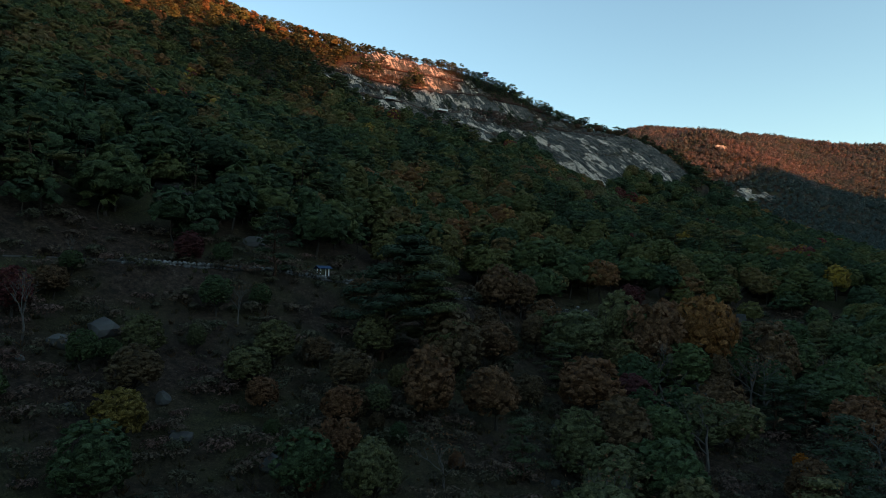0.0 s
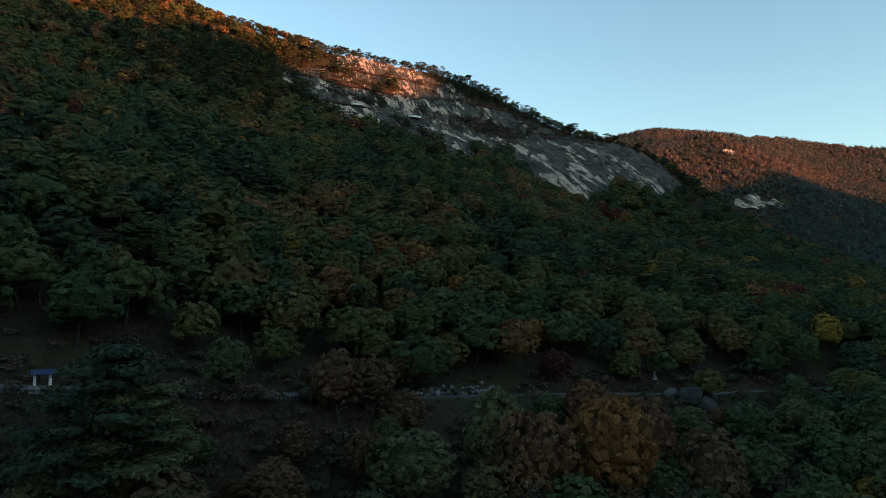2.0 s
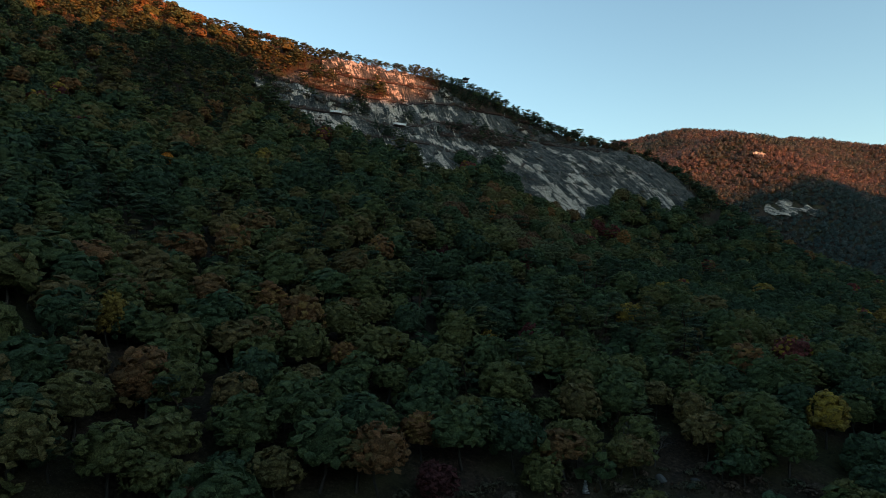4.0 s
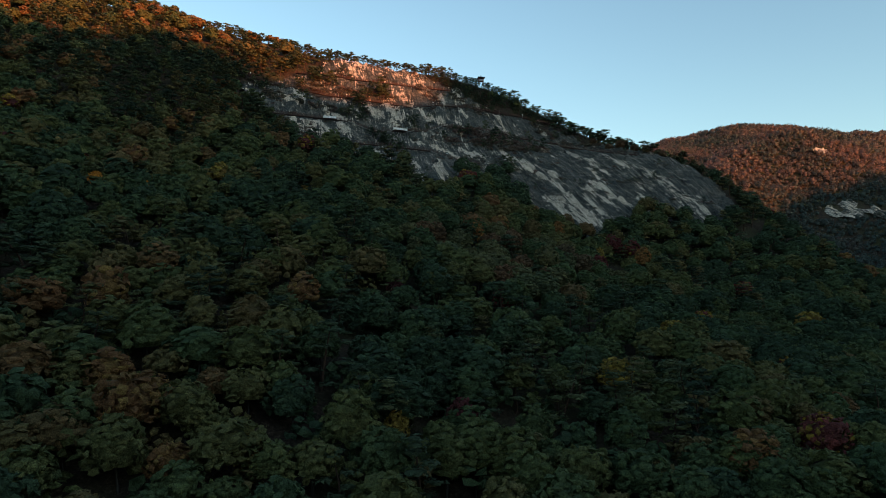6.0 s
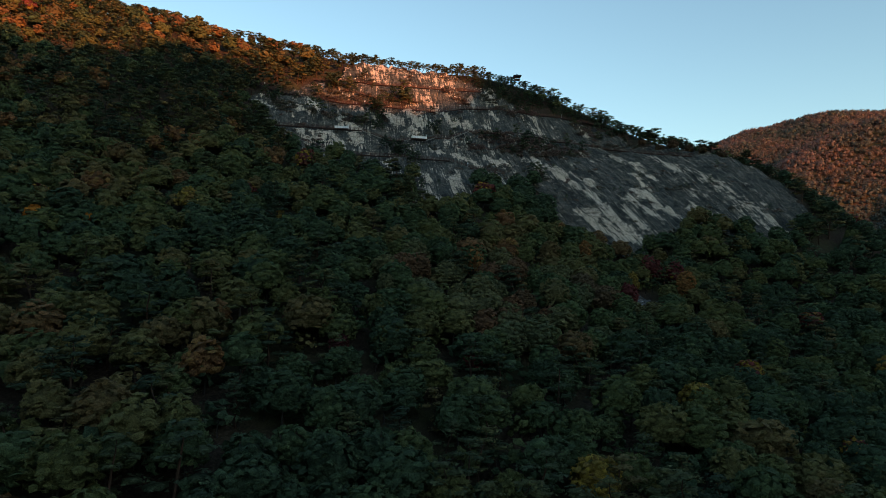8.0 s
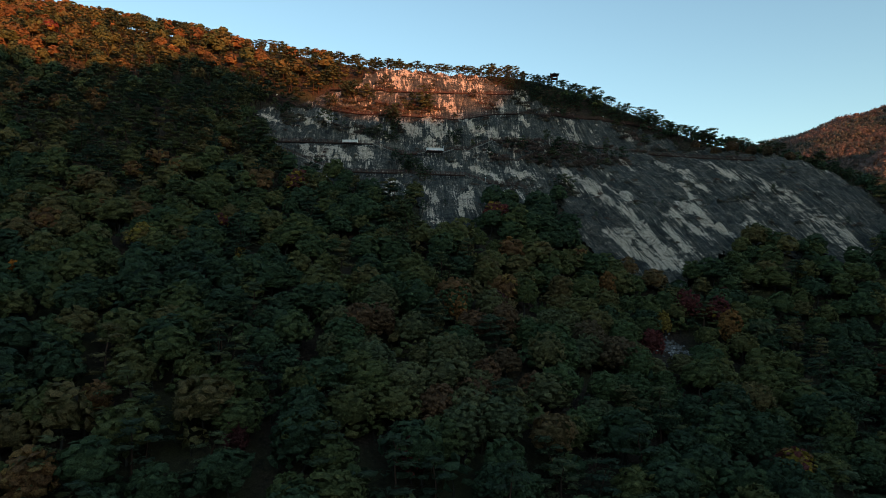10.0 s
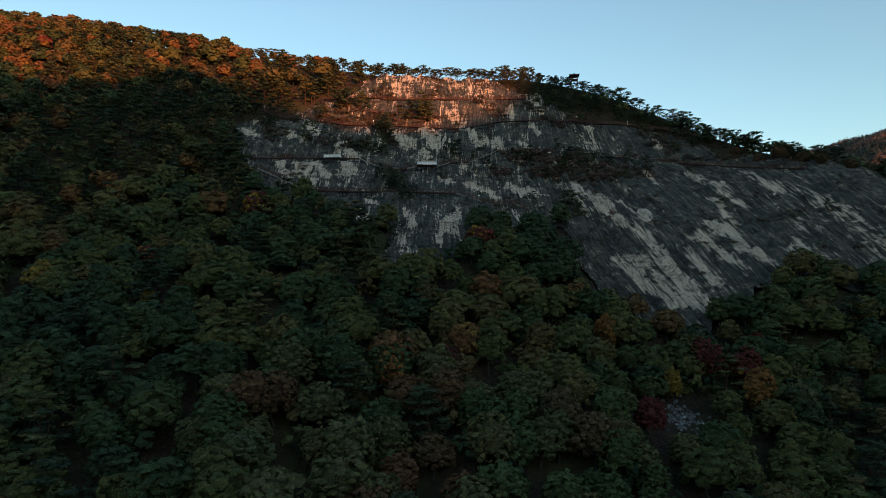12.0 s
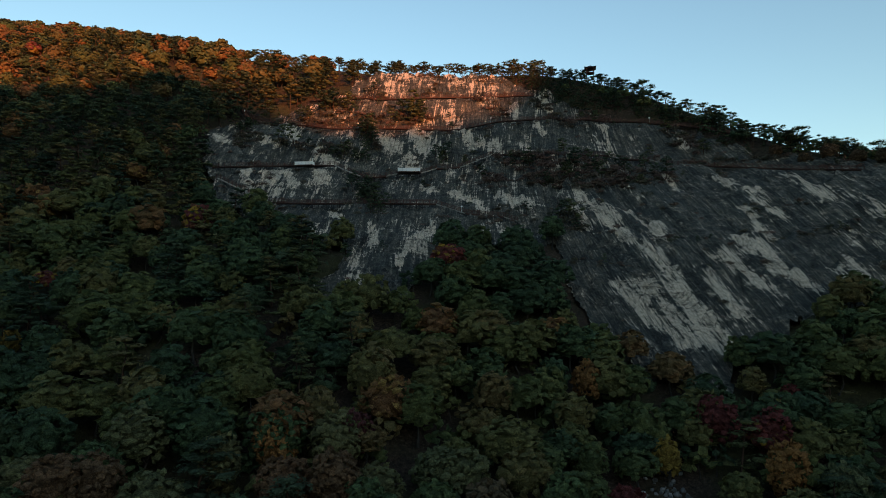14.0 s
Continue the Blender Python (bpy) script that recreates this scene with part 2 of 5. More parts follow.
def box(bm, a, b, bevel=0.0, m=None):
    """A box from corner a to corner b."""
    r = bmesh.ops.create_cube(bm, size=1.0)
    size = [abs(q - p) for p, q in zip(a, b)]
    mid = [(p + q) / 2 for p, q in zip(a, b)]
    bmesh.ops.transform(bm, matrix=(m or Matrix()) @ Matrix.Translation(mid) @ Matrix.Diagonal((*size, 1)), verts=r["verts"])
    if bevel:
        edges = list({e for v in r["verts"] for e in v.link_edges})
        bmesh.ops.bevel(bm, geom=edges, offset=bevel, segments=1, affect="EDGES")


def beam(bm, p, q, width, height):
    """A bar of rectangular section from p to q."""
    p, q = Vector(p), Vector(q)
    turn = (q - p).to_track_quat("X", "Z").to_matrix().to_4x4()
    box(bm, (0, -width / 2, -height / 2), ((q - p).length, width / 2, height / 2), 0, Matrix.Translation(p) @ turn)


def lattice_noise(x, y, size, seed):
    """Smooth noise from -1 to 1 with features of that size in metres."""
    x, y = np.asarray(x) / size, np.asarray(y) / size
    i, j = np.floor(x).astype(np.int64), np.floor(y).astype(np.int64)
    u, v = x - i, y - j
    u, v = u * u * (3 - 2 * u), v * v * (3 - 2 * v)

    def value(a, b):
        h = (a * 374761393 + b * 668265263 + seed * 974634777) & 0x7FFFFFFF
        h = ((h ^ (h >> 13)) * 1274126177) & 0x7FFFFFFF
        return ((h ^ (h >> 16)) & 0xFFFF) / 32767.5 - 1

    low = value(i, j) * (1 - u) + value(i + 1, j) * u
    high = value(i, j + 1) * (1 - u) + value(i + 1, j + 1) * u
    return low * (1 - v) + high * v


# ---- the lie of the land ----
# heights over the valley at the crossings of XS and YS
RELIEF = np.array([
    [144, 190, 224, 259, 297, 331, 347, 343, 327, 282],  # x = -420
    [94, 140, 174, 206, 235, 273, 299, 309, 293, 240],  # x = -280
    [58, 104, 138, 165, 193, 230, 264, 285, 271, 214],  # x = -180
    [32, 72, 106, 130, 157, 204, 226, 263, 259, 208],  # x = -100
    [14, 47, 83, 105, 138, 173, 204, 245, 252, 207],  # x = -40
    [10, 34, 57, 89, 122, 155, 180, 218, 245, 193],  # x = 20
    [16, 27, 42, 72, 100, 126, 162, 187, 214, 162],  # x = 80
    [16, 21, 41, 63, 77, 101, 134, 176, 174, 117],  # x = 150
    [16, 20, 29, 46, 62, 83, 99, 112, 109, 88],  # x = 240
    [19, 23, 28, 38, 45, 48, 42, 33, 38, 68],  # x = 380
])
WEST_CREST = [(-1800, 500, 520), (-900, 430, 460), (-500, 430, 368), (-350, 455, 322)]
SPUR_CREST = [(900, 1500, 400), (650, 1250, 362), (410, 1050, 328), (373, 1048, 322), (347, 1020, 305), (318, 990, 286), (289, 950, 267), (261, 910, 248), (240, 870, 233), (220, 800, 120)]
REAR_CREST = [(-400, 1500, 360), (200, 1580, 406), (289, 1570, 424), (343, 1560, 442), (400, 1540, 458), (470, 1520, 462), (560, 1520, 456), (800, 1700, 440), (1500, 1900, 420)]
EAST_CREST = [(650, 1250, 350), (822, 1200, 334), (1300, 1150, 338), (2200, 800, 370)]
DARK_CREST = [(470, 960, 210), (427, 882, 180), (380, 800, 110)]
# the range across the valley, over which the low sun comes
# unseen; crest heights and steep flanks shaped to place the edge of its shade
SUNWARD_CREST = [(-123, -1745, 430), (565, -762, 400), (806, -418, 392), (852, -352, 386), (856, -346, 382), (871, -324, 364), (882, -309, 375), (898, -286, 395), (909, -270, 376), (917, -260, 354), (929, -242, 342), (937, -231, 335), (946, -218, 336), (956, -203, 342), (967, -188, 346), (976, -174, 348), (984, -164, 352), (988, -157, 378), (1035, -90, 388), (1139, 58, 360), (1222, 176, 285), (1233, 192, 303), (1257, 227, 319), (1288, 271, 336), (1291, 275, 329), (1307, 297, 343), (1325, 323, 357), (1343, 349, 352), (1366, 382, 344), (1385, 410, 318), (1425, 466, 292), (1999, 1286, 330)]
XS = np.array([-420.0, -280, -180, -100, -40, 20, 80, 150, 240, 380])
YS = np.array([-80.0, 40, 130, 220, 310, 390, 440, 490, 530, 620])


def weights(knots, q):
    """Smooth interpolation weights (cubic, tangents from the neighbours) of the knots at the places q."""
    n = len(knots)
    q = np.clip(q, knots[0], knots[-1])
    i = np.clip(np.searchsorted(knots, q, side="right") - 1, 0, n - 2)
    h = knots[i + 1] - knots[i]
    u = (q - knots[i]) / h
    w = np.zeros((len(q), n))
    r = np.arange(len(q))
    w[r, i] += 2 * u**3 - 3 * u**2 + 1
    w[r, i + 1] += 3 * u**2 - 2 * u**3
    for k, b in ((i, u**3 - 2 * u**2 + u), (i + 1, u**3 - u**2)):
        lo, hi = np.maximum(k - 1, 0), np.minimum(k + 1, n - 1)
        s = b * h / (knots[hi] - knots[lo])
        np.add.at(w, (r, hi), s)
        np.add.at(w, (r, lo), -s)
    return w


def ridge(x, y, crest, steep):
    """Height of a range whose crest runs through the points (x, y, z) and whose flanks fall at the given slope."""
    best = np.full(x.shape, -1e9)
    for (ax, ay, az), (bx, by, bz) in zip(crest, crest[1:]):
        dx, dy = bx - ax, by - ay
        u = np.clip(((x - ax) * dx + (y - ay) * dy) / (dx * dx + dy * dy), 0, 1)
        d = np.hypot(x - ax - u * dx, y - ay - u * dy)
        best = np.maximum(best, az + u * (bz - az) - steep * (np.sqrt(d * d + 400) - 20))
    return best


def far_relief(x, y):
    """The country round the mountain: valley floor, the ranges behind it and the unseen range across the valley."""
    parts = [20 + 0.03 * np.hypot(x - 150, y - 100)]
    parts.append(ridge(x, y, WEST_CREST, 0.62))
    parts.append(ridge(x, y, SPUR_CREST, 0.85))
    parts.append(ridge(x, y, REAR_CREST, 0.5))
    parts.append(ridge(x, y, EAST_CREST, 0.62))
    parts.append(ridge(x, y, DARK_CREST, 0.5))
    parts.append(ridge(x, y, SUNWARD_CREST, 2.0))
    k = 14.0
    top = np.max(parts, axis=0)
    return top + k * np.log(sum(np.exp((p - top) / k) for p in parts))

# centre line of the mountain road
ROAD = [(-75, 62, 66.5), (-42, 85, 66.0), (-26, 96, 65.2), (-7, 111, 62.3), (5, 122, 60.6), (16, 131, 58.8), (33, 144.5, 57.3), (48.5, 155, 56.2), (75, 168, 54.4), (98, 175.7, 54.3), (114, 179, 54.8), (126, 184, 55.8), (150, 198, 58), (190, 215, 56)]
ROAD_WIDTH = 2.7

# deck lines of the timber walkways on the rock
TOP_WALK = [(-69.7, 457.3, 230.2), (-56.9, 461.6, 229.9), (-43.7, 465.7, 229.4), (-41.2, 465.5, 228.2), (-31.1, 470.2, 227.9), (-20.2, 475.0, 227.7), (-13.6, 479.5, 227.9), (-6.0, 484.0, 227.9), (2.4, 490.6, 228.5), (15.7, 499.0, 229.1)]
UPPER_WALK = [(-100, 442.5, 228.6), (-93.7, 442.1, 226.5), (-87.3, 438.8, 221.8), (-79.4, 439.2, 219.2), (-65.9, 441.1, 215.5), (-56.3, 443.5, 214.2), (-47.4, 445.2, 212.1), (-33.1, 450.5, 211.2), (-17.0, 457.2, 210.0), (-4.7, 462.9, 209.0), (-0.1, 465.4, 209.2), (11.5, 476.1, 213.1), (19.6, 482.9, 214.1), (29.7, 489.4, 214.2), (38.0, 496.0, 214.6), (45.7, 500.0, 213.4), (56.1, 505.3, 213.1), (63.9, 508.5, 211.6), (75.6, 512.0, 209.6), (88.8, 516.7, 205.8)]
MIDDLE_WALK = [(-60.1, 400.7, 190.0), (-50.7, 410.8, 191.1), (-39.2, 420.6, 191.6), (-27.5, 426.9, 191.5), (-22.9, 426.3, 189.3), (-14.5, 426.2, 185.7), (-8.8, 429.4, 185.7), (-5.2, 433.3, 187.2), (0.5, 438.3, 187.5), (3.8, 442.4, 189.4), (10.4, 447.3, 189.9), (17.5, 458.3, 195.8), (28.1, 463.0, 195.2), (39.1, 469.6, 195.0), (51.4, 479.5, 195.3), (56.6, 482.3, 193.6), (64.5, 486.8, 193.4), (70.9, 488.6, 191.1), (78.5, 492.0, 190.7), (88.9, 494.5, 189.4), (104.1, 494.2, 186.9), (114.9, 492.4, 185.0), (128.3, 491.0, 183.0)]
LOW_WALK = [(-53.2, 397.8, 184.9), (-41.5, 398.6, 179.7), (-31.9, 398.4, 175.6), (-27.5, 399.2, 174.5), (-16.5, 403.9, 173.9), (-4.7, 409.6, 173.7), (3.4, 414.7, 173.6), (17.1, 422.3, 173.2), (19.3, 423.2, 172.3), (26.5, 424.5, 169.7), (37.4, 427.3, 168.3), (41.4, 427.5, 166.8)]
WALKS = [TOP_WALK, UPPER_WALK, MIDDLE_WALK, LOW_WALK]

# outline of the bare rock in plan
ROCK_OUTLINE = np.array([
    (-84, 414), (-72, 404), (-49, 391), (-16, 388), (3, 384), (12, 384), (16, 370), (25, 360), (33, 371), (35, 396), (40, 411), (56, 420), (63, 410), (71, 401), (86, 397), (102, 396),
    (107, 412), (119, 428), (132, 434), (160, 441), (176, 466), (168, 484), (150, 493), (128, 499), (108, 504), (90, 507), (62, 511), (28, 503), (14, 508), (0, 506), (-20, 503), (-42, 491), (-58, 474), (-68, 456), (-84, 436)])
# where slabs have come away: from (x, y) down to (x, y), and the width
SCARS_EAST = [(51, 451, 66, 436, 2.6), (52, 441, 60, 434, 1.8), (62, 440, 73, 429, 2.1), (67, 447, 76, 441, 1.5), (77, 442, 81, 436, 1.8), (80, 429, 85, 423, 3.7), (73, 477, 79, 465, 1.7), (97, 473, 107, 460, 2.4), (98, 463, 106, 450, 1.5), (98, 446, 101, 442, 1.8), (96, 437, 104, 430, 3.1), (104, 446, 108, 437, 1.8), (111, 436, 115, 436, 2.4), (120, 445, 122, 442, 1.4), (123, 450, 127, 443, 1.4), (90, 480, 93, 476, 1.9)]
SCARS_TONGUE = [(88, 419, 98, 409, 3.4), (82, 417, 93, 407, 2.5), (76, 415, 84, 409, 2.5), (95, 425, 102, 420, 3.2), (110, 487, 121, 470, 2.1), (92, 429, 94, 426, 1.7)]
SCARS_SLAB = [(107, 490, 133, 445, 4.1), (122, 476, 150, 451, 5.7), (134, 469, 160, 453, 5.1), (123, 469, 132, 446, 3.9)]
SCARS_WEST = [(-77, 418, -70, 414, 3.3), (-66, 428, -59, 424, 2.1), (-63, 440, -58, 436, 1.9), (-52, 408, -43, 401, 2.1), (-46, 413, -32, 404, 4.5), (-40, 415, -32, 411, 3.3), (-32, 422, -26, 419, 2.5), (-41, 433, -32, 429, 2.7), (-24, 448, -15, 447, 3.2), (-15, 454, -3, 452, 4.9), (-9, 472, -4, 468, 2.9), (3, 465, 8, 459, 3.2), (8, 464, 14, 463, 2.7), (15, 466, 19, 461, 1.8)]
SCARS_MIDDLE = [(10, 491, 15, 484, 2.2), (19, 499, 24, 495, 2.0), (25, 481, 29, 478, 1.9), (24, 469, 29, 466, 1.8), (-7, 443, -4, 440, 1.7), (16, 433, 26, 433, 1.9), (27, 432, 30, 428, 1.5), (30, 438, 38, 437, 2.7), (40, 439, 44, 435, 2.4), (6, 432, 11, 430, 1.6), (24, 407, 26, 394, 3.0), (26, 391, 29, 386, 1.9), (9, 401, 17, 392, 1.2), (-9, 405, -2, 398, 1.5), (12, 377, 16, 371, 1.4), (41, 497, 47, 494, 2.2), (48, 492, 53, 484, 1.6), (71, 506, 74, 501, 1.4)]


def along(line, spacing):
    """Points along a polyline at even steps."""
    line = np.asarray(line, float)
    run = np.concatenate([[0], np.cumsum(np.linalg.norm(np.diff(line, axis=0), axis=1))])
    s = np.linspace(0, run[-1], max(2, int(round(run[-1] / spacing)) + 1))
    return np.stack([np.interp(s, run, line[:, k]) for k in range(line.shape[1])], axis=1)


def nearest(line, x, y):
    """Distance in plan to a polyline of (x, y, z), and the line's height there."""
    best, level = np.full(np.shape(x), 1e9), np.zeros(np.shape(x))
    for (ax, ay, az), (bx, by, bz) in zip(line, line[1:]):
        dx, dy = bx - ax, by - ay
        u = np.clip(((x - ax) * dx + (y - ay) * dy) / (dx * dx + dy * dy), 0, 1)
        d = np.hypot(x - ax - u * dx, y - ay - u * dy)
        level = np.where(d < best, az + u * (bz - az), level)
        best = np.minimum(best, d)
    return best, level


def inside(outline, x, y):
    """Signed distance in plan to a closed outline, positive inside."""
    hit, best = np.zeros(np.shape(x), bool), np.full(np.shape(x), 1e9)
    for (ax, ay), (bx, by) in zip(outline, np.roll(outline, -1, axis=0)):
        dx, dy = bx - ax, by - ay
        u = np.clip(((x - ax) * dx + (y - ay) * dy) / (dx * dx + dy * dy), 0, 1)
        best = np.minimum(best, np.hypot(x - ax - u * dx, y - ay - u * dy))
        with np.errstate(divide="ignore", invalid="ignore"):
            hit ^= ((ay > y) != (by > y)) & (x < ax + (y - ay) * dx / dy)
    return np.where(hit, best, -best)


def bareness(x, y):
    """Metres inside the bare rock, its edge ragged."""
    return inside(ROCK_OUTLINE, x, y) + 3.0 * lattice_noise(x, y, 9, 5) + 2.0 * lattice_noise(x, y, 3.5, 6)


def land(x, y):
    """Height of the mountain, smooth."""
    near = np.einsum("ni,nj,ij->n", weights(XS, x), weights(YS, y), RELIEF)
    far = far_relief(x, y)
    e = np.minimum.reduce([x - XS[0], XS[-1] - x, y - YS[0], YS[-1] - y])
    u = np.clip(e / 90, 0, 1)
    return far + (near - far) * u * u * (3 - 2 * u)


def smooth_step(a, b, v):
    u = np.clip((v - a) / (b - a), 0, 1)
    return u * u * (3 - 2 * u)


def soil(x, y):
    """Height of the ground with its hummocks, gullies and the shelf of the road."""
    x, y = np.asarray(x, float), np.asarray(y, float)
    z = land(x, y)
    apart = np.clip(np.hypot(x - 60, y - 300) / 700, 0, 1)
    z = z + 1.2 * lattice_noise(x, y, 23, 1) + 0.5 * lattice_noise(x, y, 8, 2) + apart * (9 * lattice_noise(x, y, 130, 3) + 4 * lattice_noise(x, y, 55, 4))
    d, level = nearest(ROAD, x, y)
    return level + (z - level) * smooth_step(ROAD_WIDTH / 2 + 0.5, 7.5, d)


def fall(x, y, z):
    """Coordinates on the rock: across the fall line, which swings round the dome to the east, down the dip, and height."""
    u, v = 0.906 * x + 0.423 * y, 0.423 * x - 0.906 * y
    return u + 0.48 * smooth_step(-5, 80, x) * (z - 150), v


def crag(x, y):
    """Height of the rock: slabs, ledges and cracks along the dip."""
    z = land(x, y)
    u, v = fall(x, y, z)
    z = z + 1.4 * lattice_noise(u, v * 0.35, 9, 11) + 0.9 * lattice_noise(u + 2 * lattice_noise(u, v, 12, 17), v * 0.25, 3.6, 12) + 0.45 * lattice_noise(u, v * 0.4, 1.7, 13)
    steps = (v + 6 * lattice_noise(u, v, 26, 14) + 2.5 * lattice_noise(u, v, 6, 15)) / 13.0
    z = z + 2.3 * (smooth_step(0.0, 0.10, steps - np.floor(steps)) - (steps - np.floor(steps)))
    slabs = (v + 8 * lattice_noise(u, v, 11, 16) + 2 * lattice_noise(u, v, 3, 19)) / 5.1
    z = z + 0.9 * (smooth_step(0.0, 0.2, slabs - np.floor(slabs)) - (slabs - np.floor(slabs)))
    clefts = lattice_noise(u + 3 * lattice_noise(u, v, 8, 27), v * 0.22, 7, 28)
    z = z - 1.1 * np.exp(-((clefts / 0.09) ** 2)) + 0.25
    for line in WALKS:  # the rock stays below the decks
        d, level = nearest(line, x, y)
        z = np.minimum(z, level - 1.6 + 1.2 * np.maximum(0, d - 1.0))
    return z


def spread(lo, hi, step, end, growth=1.12, widest=24.0):
    """Grid lines: even from lo to hi, then wider and wider up to end on both sides."""
    out, s, v = [], step, hi
    while v < end:
        s = min(s * growth, widest if v < 1500 else 400)
        v += s
        out.append(v)
    back, s, v = [], step, lo
    while v > -end:
        s = min(s * growth, widest if v > -1500 else 400)
        v -= s
        back.append(v)
    return np.array(back[::-1] + list(np.arange(lo, hi + step / 2, step)) + out)


def sheet(gx, gy, height):
    x, y = [a.ravel() for a in np.meshgrid(gx, gy, indexing="ij")]
    nx, ny = len(gx), len(gy)
    i, j = [a.ravel() for a in np.meshgrid(np.arange(nx - 1), np.arange(ny - 1), indexing="ij")]
    quads = np.stack([i * ny + j, (i + 1) * ny + j, (i + 1) * ny + j + 1, i * ny + j + 1], axis=1)
    return np.stack([x, y, height(x, y)], axis=1), quads


def ground_height(x, y):
    return soil(x, y) - 6.0 * smooth_step(0.5, 7.0, inside(ROCK_OUTLINE, x, y))


verts, quads = sheet(spread(-200, 260, 3.8, 4600), spread(40, 545, 3.8, 4600), ground_height)
ground = new("ground", mesh_of("ground", verts, [quads], [LITTER], smooth=True))
tagged(ground, "steep mountain ground of brown leaf litter and dry grass", "ground", kind="structure")

def set_fall(mesh):
    """Stores the fall coordinates, which steer the streaks of the stone."""
    co = np.zeros(len(mesh.vertices) * 3, np.float32)
    mesh.vertices.foreach_get("co", co)
    co = co.reshape(-1, 3).astype(float)
    u, v = fall(co[:, 0], co[:, 1], co[:, 2])
    mesh.attributes.new("fall", "FLOAT_VECTOR", "POINT").data.foreach_set("vector", np.stack([u, v, co[:, 2]], axis=1).astype(np.float32).ravel())


verts, quads = sheet(np.arange(-98, 190, 0.75), np.arange(356, 520, 0.75), crag)
mid = verts[quads].mean(axis=1)
quads = quads[bareness(mid[:, 0], mid[:, 1]) > 0]
used, index = np.unique(quads, return_inverse=True)
rock_face = new("rock_face", mesh_of("rock_face", verts[used], [index.reshape(-1, 4)], [GRANITE], smooth=False))
x, y = verts[used][:, 0], verts[used][:, 1]
pale = np.zeros(len(x))
across_at, down_at = fall(x, y, land(x, y))
for scars, strength in ((SCARS_EAST, 0.92), (SCARS_TONGUE, 1.0), (SCARS_SLAB, 0.38), (SCARS_WEST, 1.0), (SCARS_MIDDLE, 1.0)):
    for ax, ay, bx, by, width in scars:
        ends = np.array([ax, bx], float), np.array([ay, by], float)
        (u0, u1), (v0, v1) = fall(*ends, land(*ends))
        along_scar = np.clip(((across_at - u0) * (u1 - u0) + (down_at - v0) * (v1 - v0)) / max(0.5, (u1 - u0) ** 2 + (v1 - v0) ** 2), 0, 1)
        off = np.hypot(across_at - u0 - along_scar * (u1 - u0), (down_at - v0 - along_scar * (v1 - v0)) * 1.2)
        pale = np.maximum(pale, strength * np.exp(-((off / (0.85 * width + 0.9)) ** 2)))
# the western face is mottled with small scars all over
pale = np.maximum(pale, 0.24 * (1 - smooth_step(40, 85, x)) * (0.75 + 0.5 * lattice_noise(across_at, down_at * 0.6, 7, 46)))
rock_face.data.attributes.new("bare", "FLOAT", "POINT").data.foreach_set("value", pale.astype(np.float32))
set_fall(rock_face.data)
tagged(rock_face, "bare granite cliff with pale streaks and dark water stains", "cliff", kind="structure")


# ---- trees: shapes in metres, a grown tree about 10 m high ----
def unit(v):
    return v / np.maximum(np.linalg.norm(v, axis=-1, keepdims=True), 1e-9)


rng = np.random.default_rng(7)
HEART = bmesh.new()
bmesh.ops.create_icosphere(HEART, subdivisions=1, radius=1.0)
HEART_VERTS = np.array([v.co[:] for v in HEART.verts])
HEART_FACES = np.array([[v.index for v in f.verts] for f in HEART.faces])
DOME_VERTS = unit(HEART_VERTS)
DOME_FACES = HEART_FACES[HEART_VERTS[HEART_FACES][:, :, 2].mean(axis=1) > -0.3]
HEART.free()


class Shape:
    """Vertices and faces, each face with a material slot (0 leaves, 1 wood)."""

    def __init__(self):
        self.verts, self.norms, self.tris, self.quads, self.count = [], [], [], [], 0
        self.tri_slots, self.quad_slots = [], []

    def add(self, verts, faces, slot, norms=None):
        faces = np.asarray(faces) + self.count
        if faces.shape[1] == 3:
            self.tris.append(faces)
            self.tri_slots.append(np.full(len(faces), slot))
        else:
            self.quads.append(faces)
            self.quad_slots.append(np.full(len(faces), slot))
        verts = np.asarray(verts, float)
        self.verts.append(verts)
        self.norms.append(unit(verts - verts.mean(axis=0)) if norms is None else norms)
        self.count += len(verts)

    def close(self):
        self.v, self.n = np.concatenate(self.verts), np.concatenate(self.norms)
        self.t = np.concatenate(self.tris) if self.tris else np.zeros((0, 3), int)
        self.q = np.concatenate(self.quads) if self.quads else np.zeros((0, 4), int)
        self.ts = np.concatenate(self.tri_slots) if self.tris else np.zeros(0, int)
        self.qs = np.concatenate(self.quad_slots) if self.quads else np.zeros(0, int)
        return self

    def only(self, slot):
        """Arrays of the faces of one slot, for a mesh of their own."""
        faces = [self.t[self.ts == slot], self.q[self.qs == slot]]
        used = np.unique(np.concatenate([f.ravel() for f in faces]))
        back = np.zeros(len(self.v), int)
        back[used] = np.arange(len(used))
        return self.v[used], [back[f] for f in faces], self.n[used]


def clumps(shape, centres, normals, size, soft=None):
    """Small uneven three-cornered leaf clumps, which take the light as the mass that they belong to."""
    n = len(centres)
    size = np.broadcast_to(size, (n,))[:, None] * rng.uniform(0.65, 1.35, (n, 1))
    a = unit(np.cross(normals, rng.normal(size=(n, 3))))
    b = np.cross(normals, a)
    corners = []
    for p, q in ((-1.15, -0.6), (1.1, -0.75), (0.1, 1.25)):
        jitter = rng.uniform(0.6, 1.2, (n, 1))
        corners.append(centres + size * jitter * (p * a + q * b) + normals * size * rng.uniform(-0.3, 0.3, (n, 1)))
    shape.add(np.stack(corners, axis=1).reshape(-1, 3), np.arange(3 * n).reshape(-1, 3), 0, np.repeat(normals if soft is None else soft, 3, axis=0))


